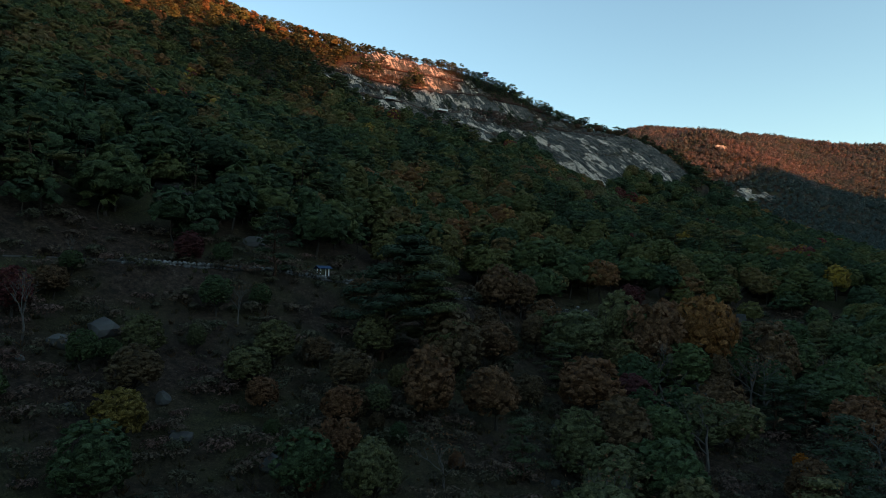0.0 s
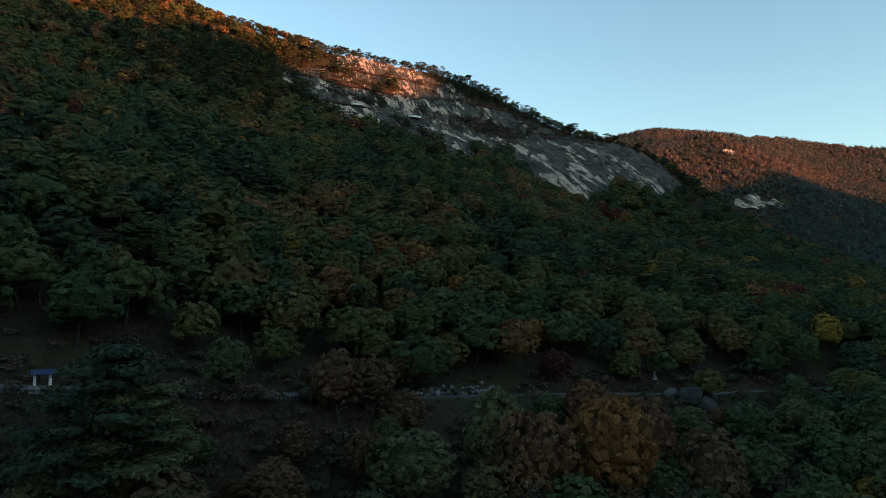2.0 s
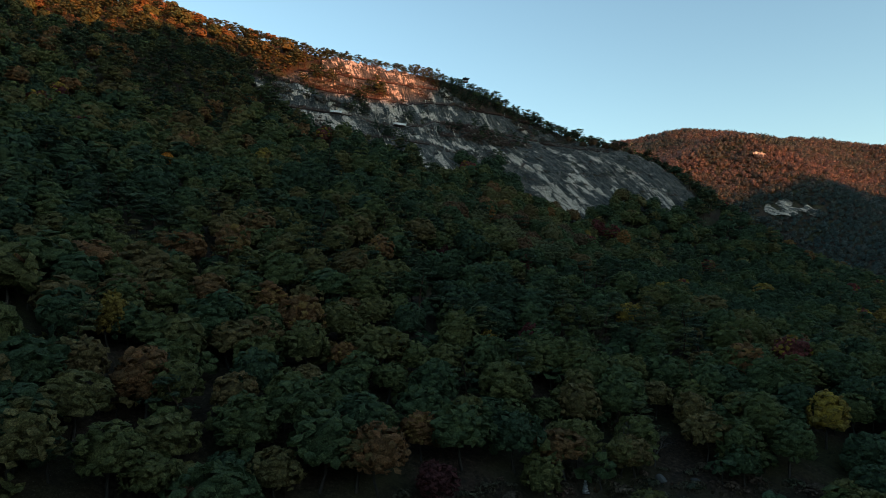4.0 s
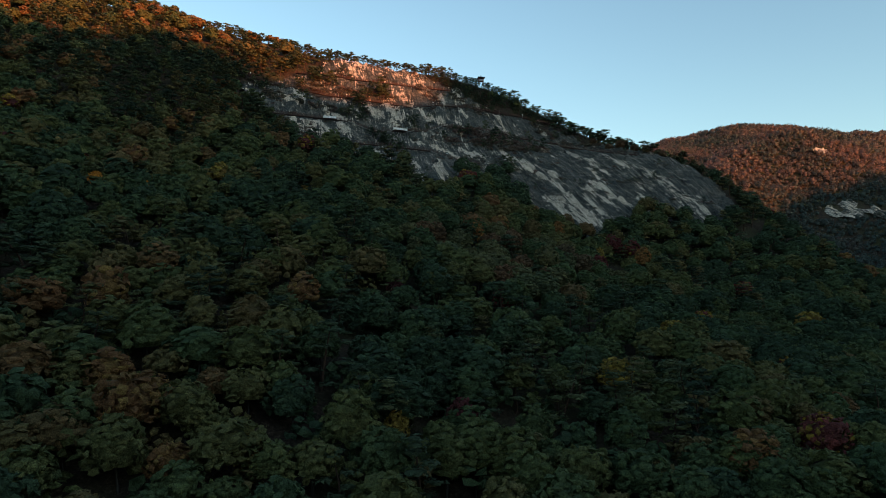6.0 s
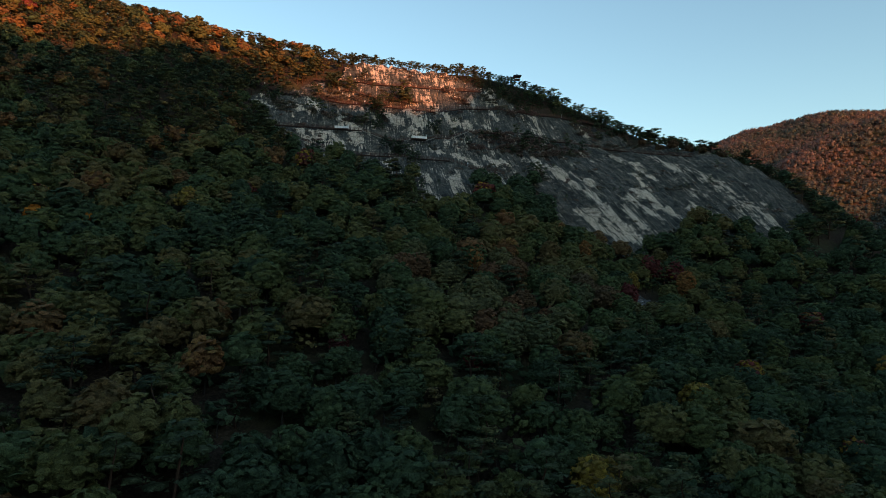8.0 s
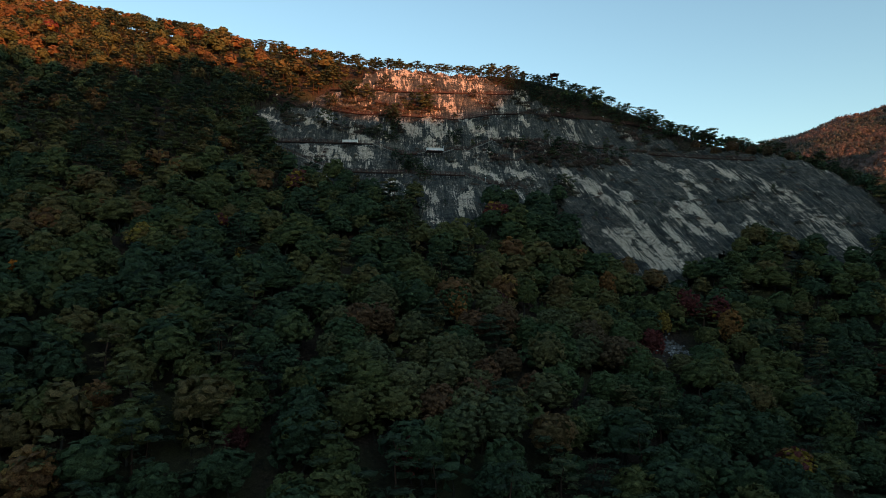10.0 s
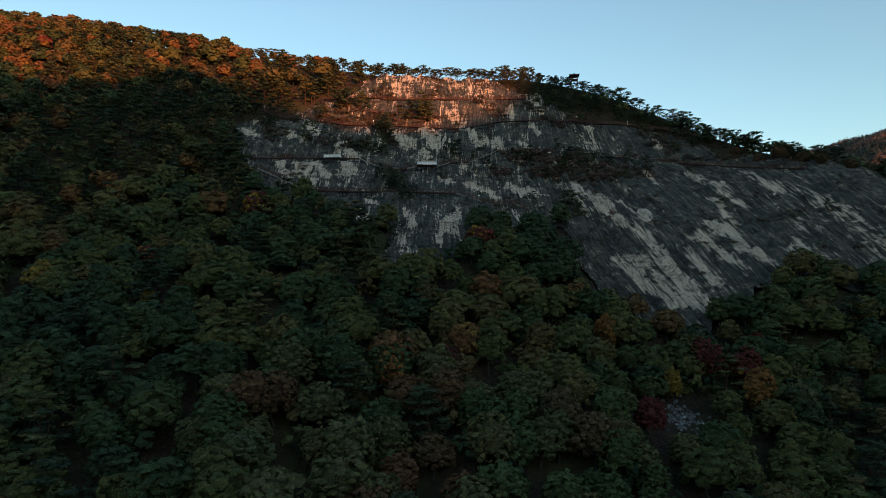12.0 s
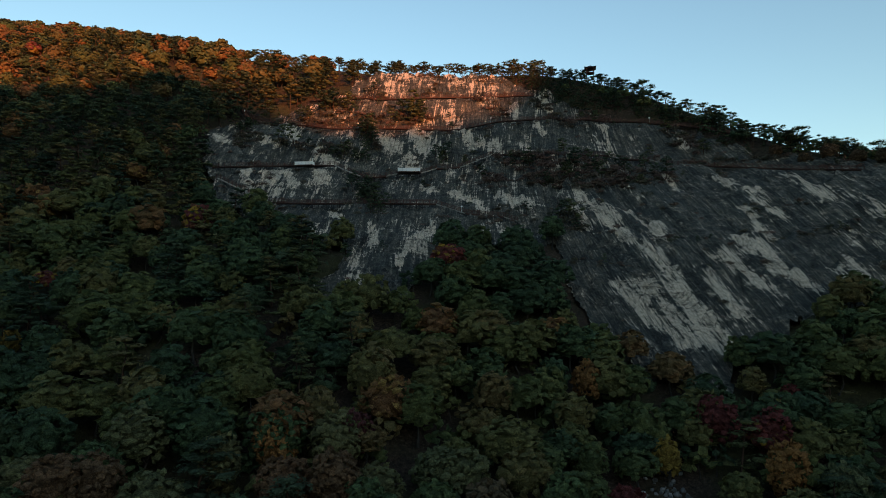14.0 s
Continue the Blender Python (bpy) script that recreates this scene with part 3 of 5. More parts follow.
def lobe(shape, centre, radii, count, size, flat=0.0):
    """A rounded mass of leaves: clumps over its surface, thinner below."""
    d = unit(rng.normal(size=(count, 3)))
    d[:, 2] = np.where(d[:, 2] < -0.35, -d[:, 2], d[:, 2])
    radii = np.asarray(radii)
    spots = centre + d * radii * rng.uniform(0.84, 1.08, (count, 1))
    normals = unit(d / radii + rng.normal(size=(count, 3)) * 0.42 + np.array([0, 0, flat]))
    clumps(shape, spots, normals, size, unit(d / radii + rng.normal(size=(count, 3)) * 0.15))


def tube(shape, points, radii, sides=5):
    """A tapering limb through the points."""
    points = np.asarray(points, float)
    ring, outs = [], []
    for k, p in enumerate(points):
        axis = unit(points[min(k + 1, len(points) - 1)] - points[max(k - 1, 0)])
        a = unit(np.cross(axis, [0.3, 0.9, 0.1]))
        b = np.cross(axis, a)
        turn = np.arange(sides) * 2 * np.pi / sides
        outs.append(np.cos(turn)[:, None] * a + np.sin(turn)[:, None] * b)
        ring.append(p + radii[k] * outs[-1])
    faces = [(k * sides + s, k * sides + (s + 1) % sides, (k + 1) * sides + (s + 1) % sides, (k + 1) * sides + s) for k in range(len(points) - 1) for s in range(sides)]
    shape.add(np.concatenate(ring), np.array(faces), 1, np.concatenate(outs))


def broad_tree(tufts, each, size, lump, fine=False, dense=True):
    """An oak or its like: forked trunk under a domed crown of lobes, its surface broken into many small tufts of leaves."""
    s = Shape()
    heart = np.array([rng.normal() * 0.35, rng.normal() * 0.35, rng.uniform(4.7, 5.4)])
    fork = np.array([rng.normal() * 0.25, rng.normal() * 0.25, 2.2])
    tube(s, [(0, 0, -1.2), (0, 0, 0.2), fork, heart * [1, 1, 0.95]], [0.28, 0.20, 0.15, 0.06], 6 if fine else 3)
    axes = np.array([1, 1, 0]) * rng.uniform(2.5, 3.0) + np.array([0, 0, rng.uniform(3.4, 4.2)])
    lobes = unit(rng.normal(size=(9, 3)) + [0, 0, 0.45])
    depth = rng.uniform(0.08, 0.24, 9)

    def reach(way):
        near = np.exp(-((1 - way @ lobes.T) / 0.20) ** 2) * depth
        return 0.88 + near.max(axis=1)

    k = np.arange(tufts) + 0.5
    rise = 1 - (1.62 if fine else 1.36) * k / tufts
    turn = k * 2.39996 + rng.uniform(-0.35, 0.35, tufts)
    flat = np.sqrt(np.maximum(0, 1 - rise * rise))
    way = unit(np.stack([np.cos(turn) * flat, np.sin(turn) * flat, rise], axis=1) + rng.normal(size=(tufts, 3)) * 0.09)
    spots = heart + way * axes * (reach(way) * rng.uniform(0.88, 1.05, tufts))[:, None]
    bulge = lump * rng.uniform(0.7, 1.3, tufts)
    outward = np.repeat(unit(way / axes + [0, 0, 0.12]), each, axis=0)
    d = unit(outward * 0.75 + unit(rng.normal(size=(tufts * each, 3))))
    at = np.repeat(spots, each, axis=0) + d * [1, 1, 0.85] * np.repeat(bulge, each)[:, None] * rng.uniform(0.75, 1.05, (tufts * each, 1))
    clumps(s, at, unit(d + rng.normal(size=d.shape) * 0.33), size, unit(0.58 * outward + 0.42 * d + rng.normal(size=d.shape) * 0.10))
    if fine:
        for p in spots[::16]:
            tube(s, [fork, (fork + p) / 2 + rng.normal(size=3) * 0.3, p], [0.10, 0.06, 0.025], 3)
    # each tuft is a small ragged dome of foliage under its leaves
    sides = 6 if fine else 5
    up = unit(way / axes + rng.normal(size=way.shape) * 0.22)
    a = unit(np.cross(up, rng.normal(size=up.shape)))
    b = np.cross(up, a)
    wide = (1.5 * bulge)[:, None]
    angle = np.arange(sides) * 2 * math.pi / sides
    rim = [a * math.cos(g) + b * math.sin(g) for g in angle]
    points, ways = [spots + up * bulge[:, None] * rng.uniform(0.45, 0.8, (tufts, 1))], [up]
    for r in rim:
        points.append(spots + r * wide * rng.uniform(0.55, 1.25, (tufts, 1)) - up * wide * rng.uniform(0.0, 0.4, (tufts, 1)))
        ways.append(unit(0.7 * up + 0.65 * r))
    fan = np.array([[0, 1 + k, 1 + (k + 1) % sides] for k in range(sides)])
    faces = (np.arange(tufts)[:, None, None] * (sides + 1) + fan).reshape(-1, 3)
    s.add(np.stack(points, axis=1).reshape(-1, 3), faces, 0, np.stack(ways, axis=1).reshape(-1, 3))
    if dense:  # leaves within, seen between the tufts
        s.add(heart + DOME_VERTS * axes * (reach(DOME_VERTS) * 0.80)[:, None], DOME_FACES, 0, unit(DOME_VERTS / axes))
    return s.close()


def pine_tree(count, size, fine, pads=None, thick=0.38, low=1.2, reach_most=2.9):
    """A red pine: leaning bare trunk, flat pads of needles in tiers."""
    s = Shape()
    lean = rng.normal(size=2) * 0.55
    spine = [np.array([lean[0] * (max(z, 0) / 10) ** 1.5 * 2 + 0.25 * math.sin(z), lean[1] * (max(z, 0) / 10) ** 1.5 * 2, z]) for z in (-1.2, 1.0, 3.5, 6.0, 8.2, 10.0)]
    tube(s, spine, [0.25, 0.19, 0.16, 0.12, 0.08, 0.03], 6 if fine else 3)
    pads = pads or (18 if fine else 12)
    for k in range(pads):
        u = k / (pads - 1)
        z = low + (9.9 - low) * u ** 0.9
        base = np.array([np.interp(z, [p[2] for p in spine], [p[a] for p in spine]) for a in range(3)])
        reach = (reach_most - (reach_most - 0.9) * u ** 1.8) * rng.uniform(0.3, 1.05)
        turn = k * 2.39 + rng.uniform(-0.4, 0.4)
        at = base + np.array([math.cos(turn) * reach, math.sin(turn) * reach, rng.uniform(-0.2, 0.4)])
        if k == pads - 1:
            at = base
        r = rng.uniform(1.25, 2.0) * (1 - 0.2 * u)
        lobe(s, at, (r, r * rng.uniform(0.8, 1.1), r * thick), count // pads, size, 0.3)
        s.add(at + HEART_VERTS * [r, r, r * thick] * 0.62 * rng.uniform(0.8, 1.15, (len(HEART_VERTS), 1)), HEART_FACES, 0)
        if fine:
            tube(s, [base - [0, 0, 0.5], (base + at) / 2 + [0, 0, 0.1], at], [0.08, 0.05, 0.02], 3)
    return s.close()


def umbrella_pine(count, size):
    """A wind-shaped red pine of the crest: crooked bare trunk, rising limbs and a flat, broken crown."""
    s = Shape()
    lean, sway = rng.normal(size=2) * 0.9, rng.normal(size=2) * 0.45
    heights = np.array([-1.2, 1.2, 3.6, 5.6, 7.4, 8.8])
    spine = np.stack([lean[0] * (np.maximum(heights, 0) / 9) ** 1.4 + sway[0] * np.sin(heights * 0.8), lean[1] * (np.maximum(heights, 0) / 9) ** 1.4 + sway[1] * np.sin(heights * 0.8 + 1), heights], axis=1)
    tube(s, spine, [0.26, 0.2, 0.17, 0.14, 0.09, 0.04], 5)
    pads = 10
    for k in range(pads):
        u = k / (pads - 1)
        z = 4.6 + 4.3 * u ** 0.8
        base = np.array([np.interp(z - 1.0, heights, spine[:, i]) for i in range(3)])
        turn = k * 2.4 + rng.uniform(-0.5, 0.5)
        out = 3.5 * math.sqrt(max(0.02, 1 - u ** 2.2)) * rng.uniform(0.55, 1.1)
        at = base + np.array([math.cos(turn) * out, math.sin(turn) * out, 1.0 + rng.uniform(-0.25, 0.25)])
        r = rng.uniform(1.0, 1.75)
        thick = rng.uniform(0.24, 0.36)
        lobe(s, at, (r, r * rng.uniform(0.75, 1.1), r * thick), count // pads, size, 0.35)
        s.add(at + HEART_VERTS * [r, r, r * thick] * 0.6 * rng.uniform(0.8, 1.15, (len(HEART_VERTS), 1)), HEART_FACES, 0)
        tube(s, [base, (base + at) / 2 + [0, 0, -0.15], at], [0.085, 0.06, 0.025], 3)
    return s.close()


def bare_tree():
    """A leafless tree of thin rising branches with a few last leaves."""
    s = Shape()

    def grow(start, way, length, thick, level):
        tip = start + way * length
        bend = (start + tip) / 2 + rng.normal(size=3) * length * 0.06
        tube(s, [start, bend, tip], [thick, thick * 0.8, thick * 0.5], 5 if level < 2 else 3)
        if level < 4:
            for _ in range(4 if level == 0 else 3):
                side = unit(way + rng.normal(size=3) * 0.5 + np.array([0, 0, 0.25]))
                grow(start + way * length * rng.uniform(0.55, 1.0), side, length * rng.uniform(0.5, 0.72), thick * 0.5, level + 1)

    grow(np.array([0.0, 0, -0.8]), np.array([0.03, 0.02, 1.0]), 4.2, 0.15, 0)
    clumps(s, rng.normal(size=(60, 3)) * [1.6, 1.6, 1.5] + [0, 0, 6.5], unit(rng.normal(size=(60, 3))), 0.16)
    return s.close()


def bush(count, size):
    s = Shape()
    for k in range(4):
        r = rng.uniform(0.6, 0.95)
        lobe(s, np.array([rng.normal() * 0.6, rng.normal() * 0.6, 0.45 + rng.uniform(0, 0.4)]), (r, r, r * 0.75), count // 4, size, 0.05)
    for k in range(2):
        tip = rng.normal(size=3) * [0.5, 0.5, 0.2] + [0, 0, 1.0]
        tube(s, [(0, 0, -0.5), tip * 0.5, tip], [0.05, 0.035, 0.015], 3)
    return s.close()


def planted(name, shapes, places, scales, tints, materials, label, category):
    """All the trees of one kind of a wood that nobody could count, as one mesh."""
    picks = rng.integers(0, len(shapes), len(places))
    turns = rng.uniform(0, 2 * np.pi, len(places))
    verts, norms, tris, quads, tslot, qslot, ttint, qtint, base = [], [], [], [], [], [], [], [], 0
    for k, s in enumerate(shapes):
        sel = np.nonzero(picks == k)[0]
        if not len(sel):
            continue
        c, n = np.cos(turns[sel])[:, None], np.sin(turns[sel])[:, None]
        wide = scales[sel, 0][:, None]
        x, y, z = s.v[:, 0], s.v[:, 1], s.v[:, 2]
        v = np.stack([(c * x - n * y) * wide, (n * x + c * y) * wide, z * scales[sel, 1][:, None]], axis=2) + places[sel][:, None, :]
        shift = base + np.arange(len(sel))[:, None, None] * len(s.v)
        verts.append(v.reshape(-1, 3).astype(np.float32))
        nx, ny, nz = s.n[:, 0], s.n[:, 1], s.n[:, 2]
        norms.append(np.stack([c * nx - n * ny, n * nx + c * ny, np.broadcast_to(nz, (len(sel), len(nz)))], axis=2).reshape(-1, 3).astype(np.float32))
        tris.append((s.t[None] + shift).reshape(-1, 3))
        quads.append((s.q[None] + shift).reshape(-1, 4))
        tslot.append(np.tile(s.ts, len(sel)))
        qslot.append(np.tile(s.qs, len(sel)))
        ttint.append(np.repeat(tints[sel], len(s.t)))
        qtint.append(np.repeat(tints[sel], len(s.q)))
        base += len(sel) * len(s.v)
    mesh = mesh_of(name, np.concatenate(verts), [np.concatenate(tris), np.concatenate(quads)], materials, np.concatenate(tslot + qslot), np.concatenate(ttint + qtint), smooth=True, normals=np.concatenate(norms))
    return tagged(new(name, mesh), label, category, kind="stuff")


def jittered(x0, x1, y0, y1, step):
    """Uneven but even-handed spots over a rectangle."""
    x, y = np.meshgrid(np.arange(x0, x1, step), np.arange(y0, y1, step * 0.87), indexing="ij")
    x = x + (np.arange(x.shape[1]) % 2) * step / 2
    x, y = x.ravel(), y.ravel()
    return x + rng.uniform(-0.44, 0.44, len(x)) * step, y + rng.uniform(-0.44, 0.44, len(x)) * step


# where the woods stand
x, y = jittered(-380, 330, 36, 575, 7.4)
crest_y = np.interp(x, [-330, -220, -150, -60, 0, 60, 120, 200, 330], [470, 486, 490, 502, 516, 525, 516, 508, 500]) + 12
bare = bareness(x, y)
road_gap, _ = nearest(ROAD, x, y)
keep = (y < crest_y) & (bare < -0.5) & (road_gap > 3.4)
keep &= (x > np.interp(y, [36, 100, 200, 300, 400, 440, 560], [-45, -90, -170, -240, -290, -375, -380])) & (x < np.interp(y, [36, 100, 200, 300, 400, 575], [72, 122, 190, 255, 300, 305]))
low_side = 1 - smooth_step(-6, 6, y - np.interp(x, [-75, 5, 75, 126], [62, 122, 168, 184]))
open_slope = smooth_step(-95, -50, x) * (1 - smooth_step(40, 100, x)) * low_side
scrubby = open_slope * (1 - smooth_step(2, 22, x)) * (1 - smooth_step(90, 112, y))  # rocky ground with little more than scrub
keep &= rng.uniform(size=len(x)) > np.maximum(0.24 * open_slope, 0.62 * scrubby)
CLEARING = np.array([(-48, 72), (-22, 74), (-10, 92), (-12, 104), (-24, 103), (-50, 86)])
below = (road_gap < 11) & (x > -60) & (x < 110) & (y < np.interp(x, [5, 75, 126], [122, 168, 184]))
keep &= ~(below & (rng.uniform(size=len(x)) < 0.7))
keep &= (inside(CLEARING, x, y) < 0) & (np.hypot(x - 68, y - 156) > 7) & (np.hypot(x - 25, y - 137) > 6) & ~((np.abs(x - 100) < 6.5) & (np.abs(y - 363) < 10))
x, y = x[keep], y[keep]
open_slope, low_side, scrubby = open_slope[keep], low_side[keep], scrubby[keep]
z = soil(x, y) - 0.2
# pines hold the crest and the dry ground round the rock
crest_gap = crest_y[keep] - y
edge = bareness(x, y)
piney = 0.08 + 0.10 * smooth_step(225, 250, z) * (x < -60) + 0.80 * np.exp(-((crest_gap - 8) / 26) ** 2) * smooth_step(-110, -60, x) + 0.5 * np.exp(-((edge + 6) / 16) ** 2) * (y > 440) + 0.35 * smooth_step(0.1, 0.6, lattice_noise(x, y, 45, 21)) + 0.85 * np.exp(-((x + 110) / 55) ** 2) * smooth_step(310, 365, y) * (1 - 0.7 * smooth_step(232, 246, z))
is_pine = rng.uniform(size=len(x)) < piney
hue = 0.40 + 0.25 * lattice_noise(x, y, 60, 22) + 0.14 * lattice_noise(x, y, 17, 23) + rng.normal(size=len(x)) * 0.19
# rustier high in the west; to the east, valley shade put into darker greens
hue += 0.24 * smooth_step(215, 250, z) * (x < -40) - 0.13 * smooth_step(240, 290, y) * (x > -60) * (z < 215) - 0.04 * smooth_step(170, 220, y) * (x < 0) - 0.07 * (x > 20) * (y < 260) + 0.10 * open_slope - 0.16 * smooth_step(90, 150, x)
hue = np.clip(hue, 0.02, 0.79)
special = rng.uniform(size=len(x))
hue = np.where(special > 0.985, rng.uniform(0.95, 0.98, len(x)), np.where((special > np.where((y > 150) & (y < 290) & (x > -40), 0.968, 0.982)) & (y > 135), rng.uniform(0.83, 0.87, len(x)), hue))
grown = rng.uniform(0.78, 1.22, len(x)) * (1 - 0.06 * open_slope) * (1 - 0.36 * scrubby)
grown *= np.where((crest_gap < 45) & (x > -20), np.where((x > 8) & (x < 66), 0.50, 0.68), np.where((crest_gap < 32) & (x > -160), 0.68, 1.0))
# lower trees on the valley side of the road
verge = (y < np.interp(x, [p[0] for p in ROAD], [p[1] for p in ROAD])) & (nearest(ROAD, x, y)[0] < 17) & (x > -10)
grown = np.where(verge, grown * 0.68, grown)
scales = np.stack([grown * rng.uniform(1.25, 1.6, len(x)) * np.where(is_pine, 0.95, 1.0), grown], axis=1)
places = np.stack([x, y, z], axis=1)

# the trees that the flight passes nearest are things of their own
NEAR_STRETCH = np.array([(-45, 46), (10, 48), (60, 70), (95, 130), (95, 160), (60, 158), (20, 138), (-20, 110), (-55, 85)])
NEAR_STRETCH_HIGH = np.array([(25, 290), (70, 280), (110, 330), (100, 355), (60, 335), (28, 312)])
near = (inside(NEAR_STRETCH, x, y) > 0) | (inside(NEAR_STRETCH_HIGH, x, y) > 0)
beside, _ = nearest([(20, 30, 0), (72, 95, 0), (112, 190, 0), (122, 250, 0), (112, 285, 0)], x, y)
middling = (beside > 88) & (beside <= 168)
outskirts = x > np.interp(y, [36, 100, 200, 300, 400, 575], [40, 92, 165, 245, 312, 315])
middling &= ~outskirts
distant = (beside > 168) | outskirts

BROAD_FINE = [broad_tree(215, 3, 0.10, 0.31, True) for _ in range(7)]
BROAD_FINEST = [broad_tree(310, 4, 0.08, 0.26, True) for _ in range(6)]
PINE_FINE = [pine_tree(1100, 0.17, True, 16) for _ in range(4)]
PINE_GREAT = [pine_tree(4200, 0.13, True, 30, 0.34, 3.2, 3.7) for _ in range(2)]
BROAD_MID = [broad_tree(138, 2, 0.125, 0.36) for _ in range(9)]
BROAD_LIGHT = [broad_tree(88, 1, 0.16, 0.44) for _ in range(9)]
BROAD_FAR = [broad_tree(56, 1, 0.22, 0.53) for _ in range(8)]
BROAD_SPARSE = [broad_tree(22, 1, 0.30, 0.78, dense=False) for _ in range(6)]
BROAD_YOUNG = [broad_tree(14, 0, 0.30, 0.90, dense=False) for _ in range(6)]
UMBRELLA = [umbrella_pine(260, 0.29) for _ in range(8)]
UMBRELLA_FINE = [umbrella_pine(620, 0.20) for _ in range(6)]
PINE_MID = [pine_tree(300, 0.22, False, 10) for _ in range(6)]
PINE_SMALL = [pine_tree(60, 0.40, False, 6, 0.5) for _ in range(4)]
PINE_LIGHT = [pine_tree(100, 0.43, False, 9, 0.42, 3.6, 3.1) for _ in range(6)]
BARE = [bare_tree() for _ in range(3)]
BUSH = [bush(76, 0.22) for _ in range(4)]
BUSH_SMALL = [bush(68, 0.22) for _ in range(5)]
BUSH_FINE = [bush(130, 0.14) for _ in range(4)]


def tree_kind(name, shapes, leaf, wood, stem):
    """Meshes of crown and trunk for each shape of a kind of tree."""
    pairs = []
    for s in shapes:
        (lv, lf, ln), (wv, wf, wn) = s.only(0), s.only(1)
        pairs.append((mesh_of(name, lv, lf, [leaf], smooth=True, normals=ln), mesh_of(stem, wv, wf, [wood], smooth=True, normals=wn)))
    return pairs


def plant(name, pair, place, wide, tall, turn, label, category, group):
    """One tree, crown and trunk, with its foot at place."""
    tree = new(name)
    tree.matrix_basis = Matrix.LocRotScale(place, Euler((0, 0, turn)), (wide, wide, tall))
    share("crown", pair[0], tree)
    share("trunk", pair[1], tree)
    return tagged(tree, label, category, group)


HUES = {
    "dark green": [(0.0, (0.034, 0.052, 0.022)), (1.0, (0.053, 0.071, 0.025))],
    "olive green": [(0.0, (0.053, 0.064, 0.028)), (1.0, (0.085, 0.078, 0.030))],
    "rusty brown": [(0.0, (0.064, 0.048, 0.024)), (1.0, (0.100, 0.052, 0.024))],
    "yellow": [(0.0, (0.103, 0.081, 0.021)), (1.0, (0.161, 0.109, 0.021))],
    "dark red": [(0.0, (0.052, 0.020, 0.018)), (1.0, (0.086, 0.023, 0.018))],
    "orange brown": [(0.0, (0.125, 0.062, 0.020)), (1.0, (0.170, 0.085, 0.024))],
    "orange": [(0.0, (0.253, 0.098, 0.016)), (1.0, (0.345, 0.138, 0.018))],
}
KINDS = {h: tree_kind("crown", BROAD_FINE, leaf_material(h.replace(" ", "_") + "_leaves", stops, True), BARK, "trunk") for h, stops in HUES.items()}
CLOSE_KINDS = {h: tree_kind("crown", BROAD_FINEST, k[0][0].materials[0], BARK, "trunk") for h, k in KINDS.items()}
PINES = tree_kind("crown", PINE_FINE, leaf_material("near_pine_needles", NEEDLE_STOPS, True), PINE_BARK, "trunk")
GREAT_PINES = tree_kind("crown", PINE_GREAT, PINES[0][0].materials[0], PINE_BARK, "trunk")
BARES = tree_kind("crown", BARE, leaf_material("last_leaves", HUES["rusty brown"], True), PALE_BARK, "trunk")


def hue_name(h):
    return "dark green" if h < 0.3 else "olive green" if h < 0.55 else "rusty brown" if h < 0.82 else "yellow" if h < 0.94 else "dark red"


for k in np.nonzero(near)[0]:
    turn = rng.uniform(0, 6.28)
    scales[k, 0] *= 0.94
    if is_pine[k] and rng.uniform() < 0.75:
        plant("pine_tree", PINES[k % len(PINES)], places[k], scales[k, 0], scales[k, 1], turn, "red pine with tiered dark green needle pads on the slope", "pine tree", "pines on the slope")
    elif open_slope[k] > 0.3 and rng.uniform() < 0.16:
        plant("bare_tree", BARES[k % len(BARES)], places[k], scales[k, 0] * 1.2, scales[k, 1] * 1.2, turn, "leafless grey tree with thin rising branches on the slope", "bare tree", "bare trees on the slope")
    else:
        h = hue_name(hue[k])
        pair = CLOSE_KINDS[h][k % len(BROAD_FINEST)] if places[k][1] < 118 else KINDS[h][k % len(BROAD_FINE)]
        plant("broadleaf_tree", pair, places[k], scales[k, 0], scales[k, 1], turn, h + " autumn broadleaf tree with a domed crown", "tree", "broadleaf trees on the slope")

# young pines and brush fill the crest above the rock
tx, ty = jittered(-10, 205, 470, 535, 4.4)
brim = bareness(tx, ty)
fill = (brim < 0.5) & ((tx < 14) | (tx > 80)) & (ty < np.interp(tx, [-10, 60, 120, 200], [520, 530, 520, 508])) & (ty > np.interp(tx, [-10, 60, 120, 200], [500, 505, 490, 470]))
tx, ty = tx[fill], ty[fill]
brush = rng.uniform(0.35, 0.95, len(tx)) * (0.75 + 0.35 * lattice_noise(tx, ty, 16, 45))
mx, my = jittered(12, 86, 490, 524, 3.0)
fill = (my > np.interp(mx, [12, 28, 44, 60, 86], [501, 499, 504, 509, 514])) & (my < np.interp(mx, [12, 30, 60, 86], [514, 517, 522, 521])) & (np.hypot(mx - 33, my - 519.3) > 3)
mx, my = mx[fill], my[fill]
grow = rng.uniform(0.40, 0.68, len(mx))
planted("crest_thicket", PINE_MID, np.stack([mx, my, soil(mx, my) - 0.4], axis=1), np.stack([grow * 1.15, grow], axis=1), rng.uniform(0, 0.5, len(mx)), [NEEDLES, PINE_BARK], "dense dark pine thicket below the pavilion", "thicket")
planted("crest_thicket", PINE_SMALL, np.stack([tx, ty, soil(tx, ty) - 0.5], axis=1), np.stack([brush * 1.2, brush * 0.95], axis=1), rng.uniform(0, 0.8, len(tx)), [NEEDLES, PINE_BARK], "thicket of young dark pines along the crest above the rock", "thicket")

WOODS = "dense autumn broadleaf wood in green, brown and rust on the mountainside"
